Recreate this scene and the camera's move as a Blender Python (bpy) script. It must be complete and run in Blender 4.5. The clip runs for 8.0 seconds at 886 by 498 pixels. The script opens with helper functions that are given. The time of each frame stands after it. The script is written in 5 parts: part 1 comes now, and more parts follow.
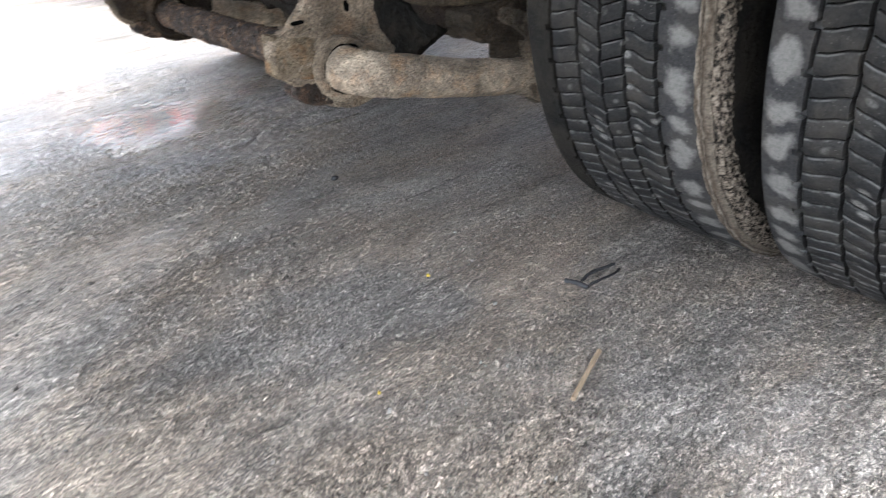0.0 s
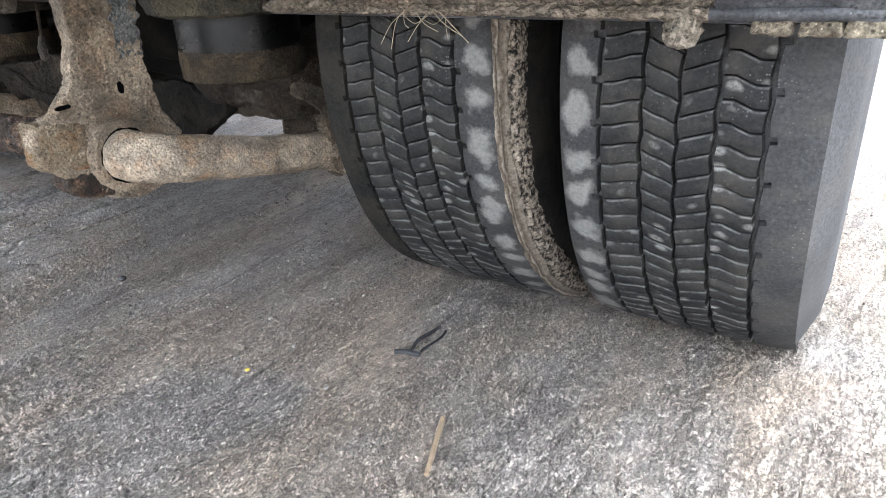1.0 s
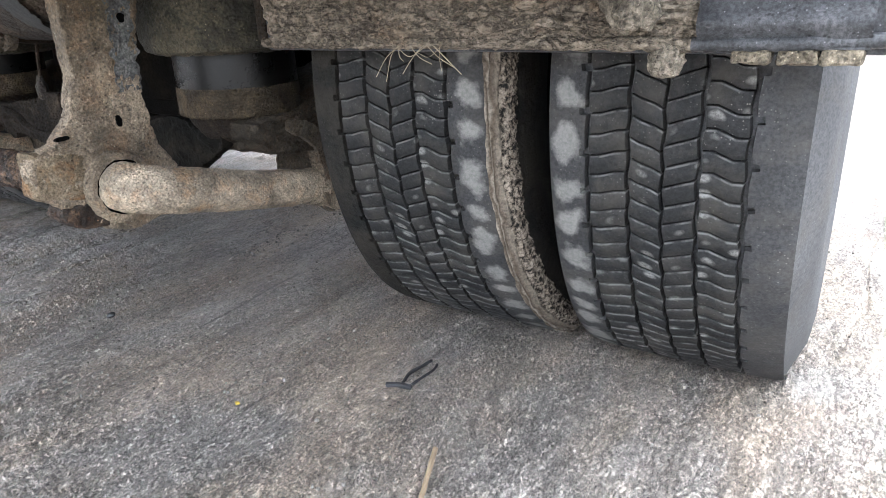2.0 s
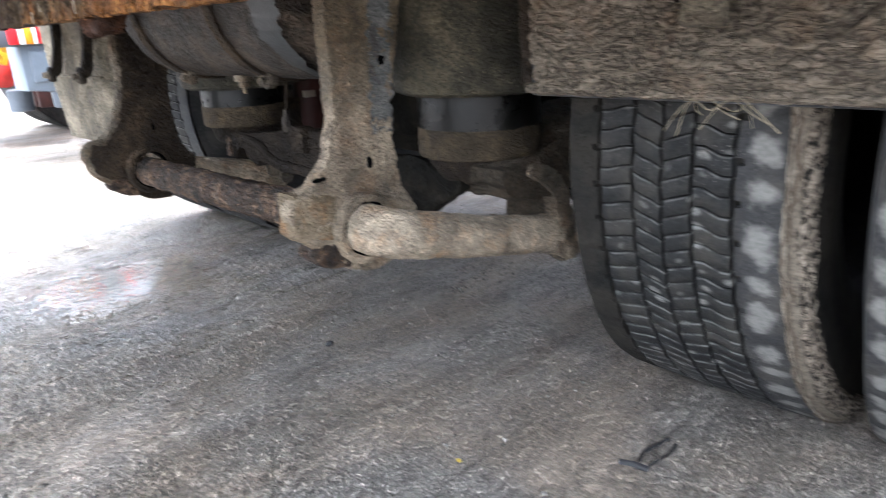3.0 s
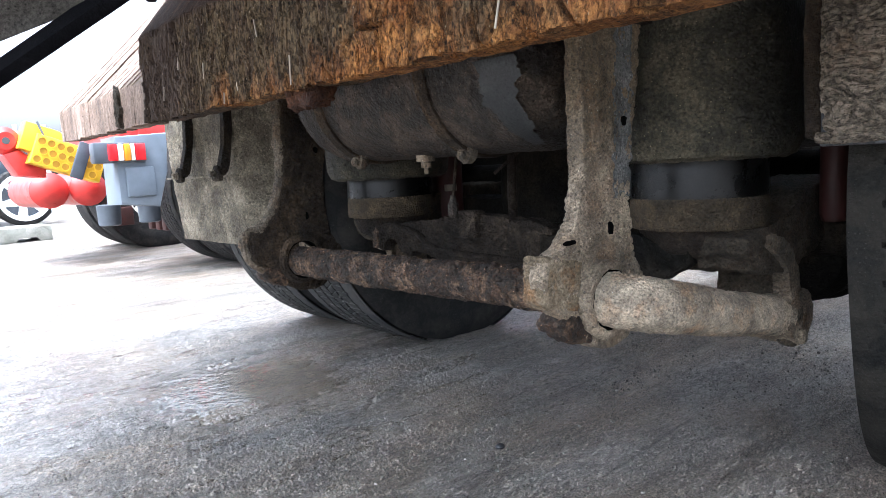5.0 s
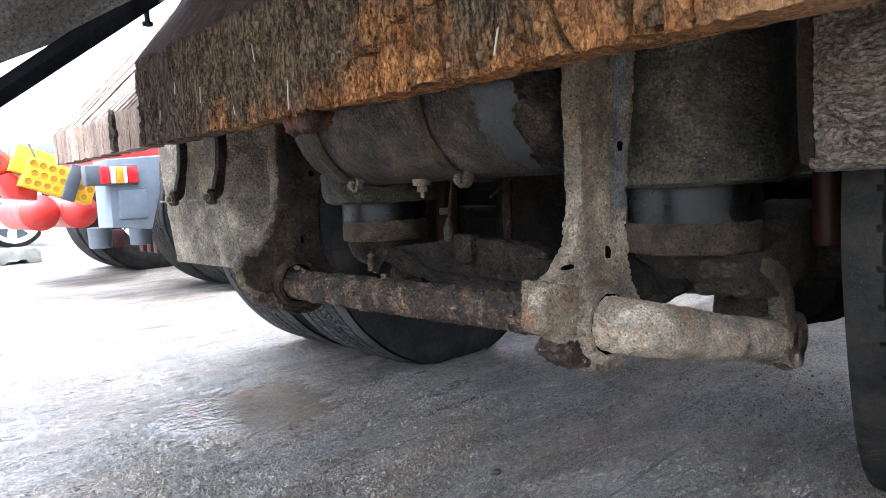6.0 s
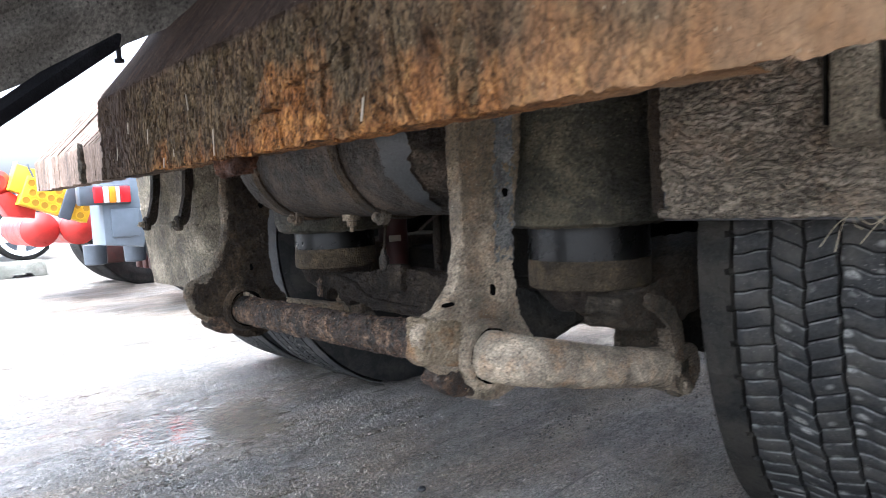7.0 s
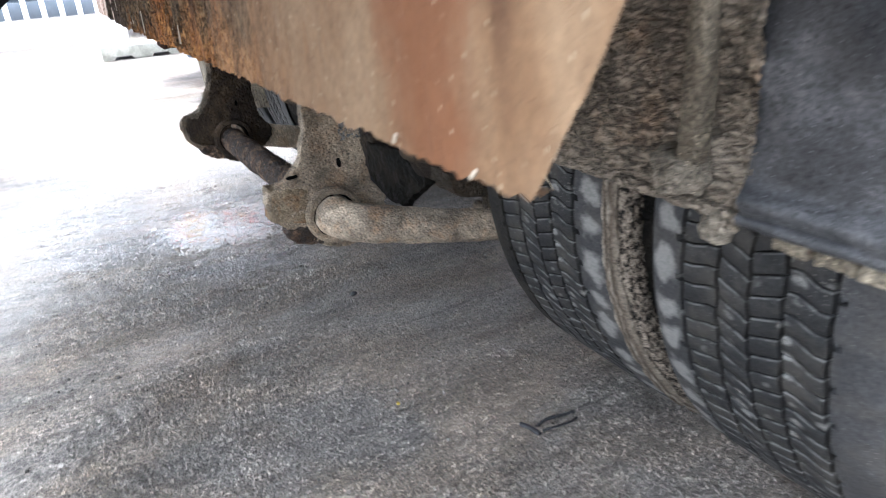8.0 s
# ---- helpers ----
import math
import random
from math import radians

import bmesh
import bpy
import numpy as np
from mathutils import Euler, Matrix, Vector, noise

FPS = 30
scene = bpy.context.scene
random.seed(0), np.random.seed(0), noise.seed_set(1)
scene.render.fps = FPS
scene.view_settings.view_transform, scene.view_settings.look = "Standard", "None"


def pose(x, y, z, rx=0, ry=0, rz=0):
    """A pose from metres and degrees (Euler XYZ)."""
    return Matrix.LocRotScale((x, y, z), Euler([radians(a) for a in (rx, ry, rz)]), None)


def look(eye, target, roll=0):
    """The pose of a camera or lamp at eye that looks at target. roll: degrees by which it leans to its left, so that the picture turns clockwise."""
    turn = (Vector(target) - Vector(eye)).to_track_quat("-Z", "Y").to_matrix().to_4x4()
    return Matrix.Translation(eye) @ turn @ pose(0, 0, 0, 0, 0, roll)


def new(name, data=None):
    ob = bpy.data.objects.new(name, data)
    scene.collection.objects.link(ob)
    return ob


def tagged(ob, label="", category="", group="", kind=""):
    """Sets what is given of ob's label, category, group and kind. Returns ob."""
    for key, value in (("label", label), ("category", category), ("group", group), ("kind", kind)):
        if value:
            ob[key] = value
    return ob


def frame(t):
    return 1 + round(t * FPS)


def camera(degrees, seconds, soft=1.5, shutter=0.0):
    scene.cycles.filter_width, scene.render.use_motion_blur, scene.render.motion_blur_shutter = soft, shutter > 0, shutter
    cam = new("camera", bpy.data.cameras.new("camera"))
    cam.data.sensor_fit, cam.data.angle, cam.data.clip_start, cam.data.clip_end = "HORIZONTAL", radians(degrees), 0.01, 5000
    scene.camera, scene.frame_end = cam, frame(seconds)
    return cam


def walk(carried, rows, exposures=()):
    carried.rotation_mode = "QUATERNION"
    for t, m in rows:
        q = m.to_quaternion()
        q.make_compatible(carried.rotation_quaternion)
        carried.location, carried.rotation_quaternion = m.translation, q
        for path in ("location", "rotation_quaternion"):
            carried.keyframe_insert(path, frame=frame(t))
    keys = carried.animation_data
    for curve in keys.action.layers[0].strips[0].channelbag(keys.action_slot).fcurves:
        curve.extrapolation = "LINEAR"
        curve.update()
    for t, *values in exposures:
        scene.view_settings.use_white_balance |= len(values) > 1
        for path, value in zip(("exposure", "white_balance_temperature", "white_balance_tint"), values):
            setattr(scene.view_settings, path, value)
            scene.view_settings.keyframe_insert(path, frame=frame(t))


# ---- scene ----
cam = camera(66.3, 8.0, 0.4, 0.22)
PATH = [
    (0, (0.004, 0.09, 0.667), (-1.366, 1.142, -0.342), -4.1),
    (0.2, (-0.026, 0.094, 0.658), (-1.298, 1.302, -0.304), -3.8),
    (0.5, (-0.04, 0.109, 0.644), (-1.2, 1.467, -0.256), -3.3),
    (0.7, (-0.051, 0.105, 0.631), (-1.135, 1.543, -0.239), -3.3),
    (1, (-0.045, 0.094, 0.642), (-1.041, 1.613, -0.194), -2.8),
    (2.3, (-0.04, 0.069, 0.618), (-1.035, 1.663, -0.068), -2.2),
    (2.5, (-0.051, 0.094, 0.635), (-1.113, 1.637, -0.066), -2.3),
    (2.8, (-0.118, 0.088, 0.658), (-1.352, 1.499, -0.04), -2.3),
    (3, (-0.192, 0.074, 0.648), (-1.571, 1.382, 0.026), -2.9),
    (3.2, (-0.279, 0.028, 0.623), (-1.729, 1.304, 0.104), -2.7),
    (3.5, (-0.379, -0.012, 0.581), (-1.882, 1.238, 0.157), -2.8),
    (4, (-0.451, -0.089, 0.574), (-1.96, 1.169, 0.198), -3.0),
    (4.5, (-0.454, -0.098, 0.56), (-1.948, 1.196, 0.252), -3.1),
    (6, (-0.463, -0.108, 0.564), (-1.929, 1.24, 0.377), -3.0),
    (6.5, (-0.453, -0.105, 0.564), (-1.915, 1.25, 0.395), -2.9),
    (7, (-0.28, -0.038, 0.605), (-1.772, 1.285, 0.45), -3.0),
    (7.2, (-0.182, 0.021, 0.627), (-1.741, 1.263, 0.464), -3.4),
    (7.5, (-0.052, 0.147, 0.638), (-1.702, 1.207, 0.246), -3.7),
    (7.8, (0.096, 0.227, 0.71), (-1.566, 1.142, 0.077), -3.9),
    (8, (0.189, 0.282, 0.799), (-1.44, 1.137, 0.014), -4.0),
]
walk(cam, [(t, look(eye, target, roll)) for t, eye, target, roll in PATH], [(0.0, 2.86, 5830, 9), (0.5, 3.2, 5830, 9), (1.2, 3.22, 5830, 9), (2.5, 3.2, 5730, 9), (3.0, 3.15, 5680, 9), (3.5, 2.68, 5580, 9), (4.0, 2.5, 5540, 9), (4.5, 2.63, 5540, 9), (6.0, 2.85, 5540, 9), (6.5, 2.88, 5540, 9), (7.0, 2.94, 5560, 9), (7.5, 3.3, 5560, 9), (8.0, 2.8, 5630, 9)])

# ---- light ----
SUN_UP, SUN_WAY = 67.0, 178.0
world = bpy.data.worlds.new("sky")
scene.world = world
world.use_nodes = True
wt = world.node_tree
wt.nodes.clear()
sky = wt.nodes.new("ShaderNodeTexSky")
sky.sky_type, sky.sun_disc = "NISHITA", False
sky.sun_elevation, sky.sun_rotation = radians(SUN_UP), radians(SUN_WAY)
sky.air_density, sky.dust_density = 1.0, 8.0
pale = wt.nodes.new("ShaderNodeHueSaturation")
pale.inputs["Saturation"].default_value = 0.22
back = wt.nodes.new("ShaderNodeBackground")
back.inputs["Strength"].default_value = 0.15
wout = wt.nodes.new("ShaderNodeOutputWorld")
wt.links.new(sky.outputs[0], pale.inputs["Color"])
wt.links.new(pale.outputs[0], back.inputs["Color"])
wt.links.new(back.outputs[0], wout.inputs["Surface"])
sun_data = bpy.data.lights.new("sun", "SUN")
sun_data.energy, sun_data.angle, sun_data.color = 1.0, radians(32), (1.0, 0.99, 0.98)
sun = new("sun", sun_data)
a, e = radians(SUN_WAY), radians(SUN_UP)
sun_dir = Vector((math.sin(a) * math.cos(e), math.cos(a) * math.cos(e), math.sin(e)))
sun.matrix_world = look(sun_dir * 20, (0, 0, 0))


# ---- materials ----
class Mat:
    """A small helper round one node material."""

    def __init__(self, name, rough=0.7, metal=0.0, spec=0.5):
        self.m = bpy.data.materials.new(name)
        self.m.use_nodes = True
        self.t = self.m.node_tree
        self.b = self.t.nodes["Principled BSDF"]
        self.b.inputs["Roughness"].default_value = rough
        self.b.inputs["Metallic"].default_value = metal
        self.b.inputs["Specular IOR Level"].default_value = spec
        self.co = self.t.nodes.new("ShaderNodeTexCoord")
        self.last = None

    def link(self, o, i):
        self.t.links.new(o, i)

    def space(self, scale=(1, 1, 1), rot=(0, 0, 0), uv=False):
        n = self.t.nodes.new("ShaderNodeMapping")
        n.inputs["Scale"].default_value = scale
        n.inputs["Rotation"].default_value = rot
        self.link(self.co.outputs["UV" if uv else "Object"], n.inputs["Vector"])
        return n.outputs[0]

    def noise(self, scale, detail=6, rough=0.6, stretch=(1, 1, 1), distort=0.0, uv=False, rot=(0, 0, 0)):
        n = self.t.nodes.new("ShaderNodeTexNoise")
        n.inputs["Scale"].default_value = scale
        n.inputs["Detail"].default_value = detail
        n.inputs["Roughness"].default_value = rough
        n.inputs["Distortion"].default_value = distort
        self.link(self.space(stretch, rot, uv), n.inputs["Vector"])
        return n.outputs["Fac"]

    def cells(self, scale, feature="F1", stretch=(1, 1, 1), uv=False, jitter=1.0):
        n = self.t.nodes.new("ShaderNodeTexVoronoi")
        n.feature = feature
        n.inputs["Scale"].default_value = scale
        n.inputs["Randomness"].default_value = jitter
        self.link(self.space(stretch, (0, 0, 0), uv), n.inputs["Vector"])
        return n.outputs["Distance"]

    def ramp(self, fac, stops):
        n = self.t.nodes.new("ShaderNodeValToRGB")
        r = n.color_ramp
        while len(r.elements) < len(stops):
            r.elements.new(0.5)
        for el, (p, c) in zip(r.elements, stops):
            el.position = p
            el.color = (c, c, c, 1) if isinstance(c, (int, float)) else (*c, 1)
        self.link(fac, n.inputs[0])
        return n.outputs[0]

    def mix(self, fac, x, y, how="MIX"):
        n = self.t.nodes.new("ShaderNodeMix")
        n.data_type, n.blend_type = "RGBA", how
        for v, i in ((fac, 0), (x, 6), (y, 7)):
            if isinstance(v, (int, float)):
                n.inputs[i].default_value = v if i == 0 else (v, v, v, 1)
            elif isinstance(v, tuple):
                n.inputs[i].default_value = (*v, 1)
            else:
                self.link(v, n.inputs[i])
        return n.outputs[2]

    def sums(self, op, x, y):
        n = self.t.nodes.new("ShaderNodeMath")
        n.operation = op
        for v, i in ((x, 0), (y, 1)):
            if isinstance(v, (int, float)):
                n.inputs[i].default_value = v
            else:
                self.link(v, n.inputs[i])
        return n.outputs[0]

    def colour(self, c):
        if isinstance(c, tuple):
            self.b.inputs["Base Color"].default_value = (*c, 1)
        else:
            self.link(c, self.b.inputs["Base Color"])
        return self

    def gloss(self, out):
        self.link(out, self.b.inputs["Roughness"])
        return self

    def bump(self, height, strength=0.5, distance=0.004):
        n = self.t.nodes.new("ShaderNodeBump")
        n.inputs["Strength"].default_value = strength
        n.inputs["Distance"].default_value = distance
        self.link(height, n.inputs["Height"])
        if self.last:
            self.link(self.last, n.inputs["Normal"])
        self.last = n.outputs[0]
        self.link(self.last, self.b.inputs["Normal"])
        return self


def grimy(name, dark, mid, light, scale=6.0, rough=0.85, grain=90.0, relief=0.6, depth=0.004, metal=0.0, stretch=(1, 1, 1), spec=0.3, crease=0.5, wrinkle=70.0, specks=0.5, rust=0.0, punch=1.0, drab_above=0.0, lumps=0.0):
    """A dirty surface: three tones in large patches, creased crust, pale specks, fine grain and relief; can turn darker
    and browner above a set height.
    """
    m = Mat(name, rough, metal, spec)
    big = m.noise(scale, 9, 0.7, stretch, 0.4)
    fine = m.noise(grain * 2.2, 5, 0.75, stretch)
    c = m.ramp(big, [(0.34, dark), (0.5, mid), (0.64, light)])
    if drab_above:
        # colour turns darker and browner above a noisy height
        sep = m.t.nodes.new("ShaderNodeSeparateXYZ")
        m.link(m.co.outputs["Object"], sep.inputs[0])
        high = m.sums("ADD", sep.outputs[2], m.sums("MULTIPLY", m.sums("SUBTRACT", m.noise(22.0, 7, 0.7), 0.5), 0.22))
        bare = m.ramp(high, [(drab_above - 0.05, 0.0), (drab_above + 0.07, 1.0)])
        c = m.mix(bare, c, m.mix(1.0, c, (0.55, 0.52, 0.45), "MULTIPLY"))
    if rust:
        stain = m.ramp(m.noise(scale * 1.6, 7, 0.7, stretch, 0.3, rot=(0.5, 0.3, 0.2)), [(0.5, 0.0), (0.64, rust)])
        c = m.mix(stain, c, (mid[0] * 1.25, mid[1] * 0.86, mid[2] * 0.55))
    c = m.mix(1.0, c, m.ramp(fine, [(0.38, max(0.1, 1 - 0.38 * punch)), (0.5, 1.0), (0.6, 1 + 0.38 * punch)]), "MULTIPLY")
    # dark creases and pits put the relief's shade into the colour
    fold = m.sums("ABSOLUTE", m.sums("SUBTRACT", m.noise(wrinkle, 5, 0.62, stretch, 0.15), 0.5), 0.0)
    worm = m.ramp(fold, [(0.0, 1.0 - crease), (0.07, 1.0)])
    ease = m.ramp(m.noise(scale * 1.7, 4, 0.6, stretch), [(0.38, 0.25), (0.6, 1.0)])
    c = m.mix(m.sums("MULTIPLY", ease, 0.5), c, m.mix(1.0, c, worm, "MULTIPLY"))
    pit = m.ramp(m.cells(grain * 1.1), [(0.1, 1.0 - 0.6 * min(1.0, punch)), (0.27, 1.0)])
    c = m.mix(1.0, c, pit, "MULTIPLY")
    if lumps:
        # grains of dried mud with shade painted between them, thicker in some places than in others
        lump = m.ramp(m.cells(lumps, "F1", (1, 1, 1.1)), [(0.2, 1.12), (0.45, 1.0), (0.7, 0.5)])
        thick = m.ramp(m.noise(scale * 2.2, 5, 0.65), [(0.4, 0.0), (0.66, 0.85)])
        c = m.mix(thick, c, m.mix(1.0, c, lump, "MULTIPLY"))
        m.bump(lump, 0.7, 0.004)
    if specks:
        dot = m.ramp(m.cells(grain * 1.1, "F1", (1.1, 0.9, 1)), [(0.05, specks), (0.13, 0.0)])
        c = m.mix(dot, c, tuple(min(1.0, v * 2.4) for v in light))
    m.colour(c)
    m.gloss(m.ramp(big, [(0.3, max(0.2, rough - 0.15)), (0.7, min(1.0, rough + 0.1))]))
    m.bump(m.noise(grain * 0.35, 6, 0.65, stretch, 0.6), relief, depth)
    m.bump(worm, relief * 0.9, depth * 0.9)
    m.bump(pit, relief * 0.8, depth * 0.6)
    m.bump(fine, relief * 0.8, depth * 0.6)
    return m.m


def concrete_ground():
    m = Mat("worn_concrete", 0.8, 0, 0.5)
    big = m.noise(1.9, 7, 0.6, (1, 0.6, 1), 0.5)
    mid = m.noise(9.0, 8, 0.72, (1.0, 0.28, 1), 0.25, rot=(0, 0, 0.12))
    blot = m.noise(78.0, 7, 0.75, (1.0, 0.5, 1), 0.2)
    fine = m.noise(240.0, 4, 0.75)
    grit = m.cells(260.0)
    c = m.ramp(big, [(0.3, (0.345, 0.311, 0.276)), (0.52, (0.425, 0.385, 0.343)), (0.72, (0.49, 0.447, 0.403))])
    c = m.mix(1.0, c, m.ramp(mid, [(0.36, 0.66), (0.5, 0.98), (0.64, 1.2)]), "MULTIPLY")
    c = m.mix(1.0, c, m.ramp(blot, [(0.40, 0.93), (0.6, 1.06)]), "MULTIPLY")
    c = m.mix(1.0, c, m.ramp(fine, [(0.41, 0.8), (0.5, 1.0), (0.59, 1.14)]), "MULTIPLY")
    c = m.mix(m.mix(1.0, m.ramp(grit, [(0.07, 0.3), (0.14, 0.0)]), m.ramp(m.noise(30.0, 5, 0.7), [(0.42, 0.1), (0.58, 1.0)]), "MULTIPLY"), c, (0.5, 0.475, 0.44))
    c = m.mix(m.mix(1.0, m.ramp(m.cells(150.0, "F1", (1, 0.6, 1)), [(0.12, 0.85), (0.24, 0.0)]), m.ramp(m.noise(22.0, 5, 0.7), [(0.45, 0.0), (0.6, 1.0)]), "MULTIPLY"), c, (0.05, 0.045, 0.04))
    # crumbs with relief shade painted between them, thick in streaks along the driving way
    crumb = m.ramp(m.cells(300.0, "F1", (1.0, 0.7, 1)), [(0.2, 1.1), (0.42, 1.0), (0.7, 0.46)])
    streaky = m.ramp(m.noise(16.0, 6, 0.68, (1.0, 0.3, 1), 0.2, rot=(0, 0, -0.05)), [(0.4, 0.25), (0.58, 1.0)])
    c = m.mix(streaky, c, m.mix(1.0, c, crumb, "MULTIPLY"))
    # creases between ridges darkened in colour where relief shading is too weak
    fold = m.sums("ABSOLUTE", m.sums("SUBTRACT", m.noise(62.0, 5, 0.6, (1.0, 0.36, 1), 0.2, rot=(0, 0, -0.05)), 0.5), 0.0)
    ridge = m.ramp(fold, [(0.0, 0.36), (0.04, 0.92), (0.1, 1.08)])
    c = m.mix(m.ramp(m.noise(7.0, 5, 0.65, (1.0, 0.4, 1)), [(0.4, 0.3), (0.6, 0.95)]), c, m.mix(1.0, c, ridge, "MULTIPLY"))
    # thin scratches along the driving way
    line = m.ramp(m.noise(34.0, 3, 0.5, (1.0, 0.05, 1), 0.15, rot=(0, 0, -0.05)), [(0.27, 0.5), (0.33, 1.0)])
    c = m.mix(1.0, c, line, "MULTIPLY")
    # pits and holes get their shade as dark colour
    pits = m.ramp(m.noise(190.0, 6, 0.7, (1.0, 0.6, 1), 0.3), [(0.43, 0.0), (0.50, 1.0)])
    c = m.mix(1.0, c, m.mix(pits, 0.72, 1.0), "MULTIPLY")
    hole = m.ramp(m.cells(210.0, "F1", (1.0, 0.65, 1)), [(0.1, 0.25), (0.24, 1.0)])
    c = m.mix(m.ramp(m.noise(26.0, 6, 0.7), [(0.44, 0.15), (0.58, 1.0)]), c, m.mix(1.0, c, hole, "MULTIPLY"))
    tint = m.ramp(m.noise(3.2, 7, 0.65, (1, 0.6, 1), 0.4), [(0.42, 0.0), (0.58, 0.8)])
    c = m.mix(tint, c, m.mix(1.0, c, (1.08, 0.97, 0.84), "MULTIPLY"))
    chip = m.ramp(m.cells(120.0, "F1", (1.0, 0.8, 1)), [(0.05, 0.55), (0.085, 0.0)])
    c = m.mix(chip, c, (0.42, 0.40, 0.37))
    # damp patch and puddle beside the rear wheels
    at = m.t.nodes.new("ShaderNodeVectorMath")
    at.operation = "SUBTRACT"
    m.link(m.co.outputs["Object"], at.inputs[0])
    at.inputs[1].default_value = (-2.12, 0.67, 0)
    sc = m.t.nodes.new("ShaderNodeVectorMath")
    sc.operation = "MULTIPLY"
    m.link(at.outputs[0], sc.inputs[0])
    sc.inputs[1].default_value = (2.7, 2.7, 0)
    ln = m.t.nodes.new("ShaderNodeVectorMath")
    ln.operation = "LENGTH"
    m.link(sc.outputs[0], ln.inputs[0])
    edge = m.sums("ADD", ln.outputs["Value"], m.sums("MULTIPLY", m.sums("SUBTRACT", m.noise(11.0, 8, 0.75, (1, 0.5, 1)), 0.5), 1.5))
    edge = m.sums("ADD", edge, m.sums("MULTIPLY", m.sums("SUBTRACT", m.noise(70.0, 5, 0.7, (1, 0.35, 1)), 0.5), 0.9))
    pool = m.ramp(edge, [(0.64, 1.0), (0.68, 0.0)])
    damp = m.ramp(m.sums("MULTIPLY", edge, 0.2), [(0.2, 1.0), (0.95, 0.0)])
    c = m.mix(m.sums("MULTIPLY", damp, 0.2), c, m.mix(1.0, c, 0.6, "MULTIPLY"))
    # puddle's brown also holds the truck underside it mirrors
    c = m.mix(m.sums("MULTIPLY", pool, 0.6), c, (0.105, 0.088, 0.063))
    m.colour(c)
    sheen = m.ramp(m.noise(4.0, 6, 0.6, (1, 0.3, 1)), [(0.38, 0.44), (0.62, 0.62)])
    r = m.mix(m.mix(1.0, damp, m.ramp(m.noise(14.0, 7, 0.7, (1, 0.25, 1)), [(0.4, 0.25), (0.6, 1.0)]), "MULTIPLY"), sheen, 0.2)
    r = m.mix(pool, r, 0.02)
    m.gloss(r)
    wet_at = m.t.nodes.new("ShaderNodeVectorMath")
    wet_at.operation = "SUBTRACT"
    m.link(m.co.outputs["Object"], wet_at.inputs[0])
    wet_at.inputs[1].default_value = (-2.4, 0.5, 0)
    wet_sc = m.t.nodes.new("ShaderNodeVectorMath")
    wet_sc.operation = "MULTIPLY"
    m.link(wet_at.outputs[0], wet_sc.inputs[0])
    wet_sc.inputs[1].default_value = (0.95, 0.72, 0)
    wet_ln = m.t.nodes.new("ShaderNodeVectorMath")
    wet_ln.operation = "LENGTH"
    m.link(wet_sc.outputs[0], wet_ln.inputs[0])
    rag = m.sums("ADD", wet_ln.outputs["Value"], m.sums("MULTIPLY", m.sums("SUBTRACT", m.noise(6.0, 8, 0.75, (1, 0.25, 1), 0.2, rot=(0, 0, 0.12)), 0.5), 0.9))
    film = m.ramp(rag, [(0.65, 1.0), (1.5, 0.0)])
    film = m.mix(1.0, film, m.ramp(m.noise(60.0, 6, 0.75, (1, 0.45, 1)), [(0.38, 0.6), (0.55, 1.0)]), "MULTIPLY")
    m.link(film, m.b.inputs["Coat Weight"])
    m.b.inputs["Coat Roughness"].default_value = 0.04
    m.b.inputs["Coat IOR"].default_value = 1.6
    ripple = m.t.nodes.new("ShaderNodeBump")
    ripple.inputs["Strength"].default_value, ripple.inputs["Distance"].default_value = 0.8, 0.010
    wavy = m.sums("ADD", m.noise(40.0, 7, 0.72, (1, 0.42, 1), 0.2, rot=(0, 0, 0.12)), m.sums("MULTIPLY", m.sums("ADD", crumb, ridge), 0.35))
    m.link(m.sums("MULTIPLY", wavy, m.sums("SUBTRACT", 1.0, pool)), ripple.inputs["Height"])
    m.link(ripple.outputs[0], m.b.inputs["Coat Normal"])
    dry = m.sums("SUBTRACT", 1.0, m.sums("MULTIPLY", pool, 0.93))
    m.bump(m.sums("MULTIPLY", mid, dry), 0.5, 0.010)
    m.bump(m.sums("MULTIPLY", ridge, dry), 1.0, 0.010)
    m.bump(m.sums("MULTIPLY", crumb, dry), 0.8, 0.006)
    m.bump(m.sums("MULTIPLY", pits, dry), 0.9, 0.007)
    m.bump(m.sums("MULTIPLY", hole, dry), 0.8, 0.004)
    m.bump(m.sums("MULTIPLY", fine, dry), 0.6, 0.003)
    m.bump(line, 0.7, 0.004)
    return m.m


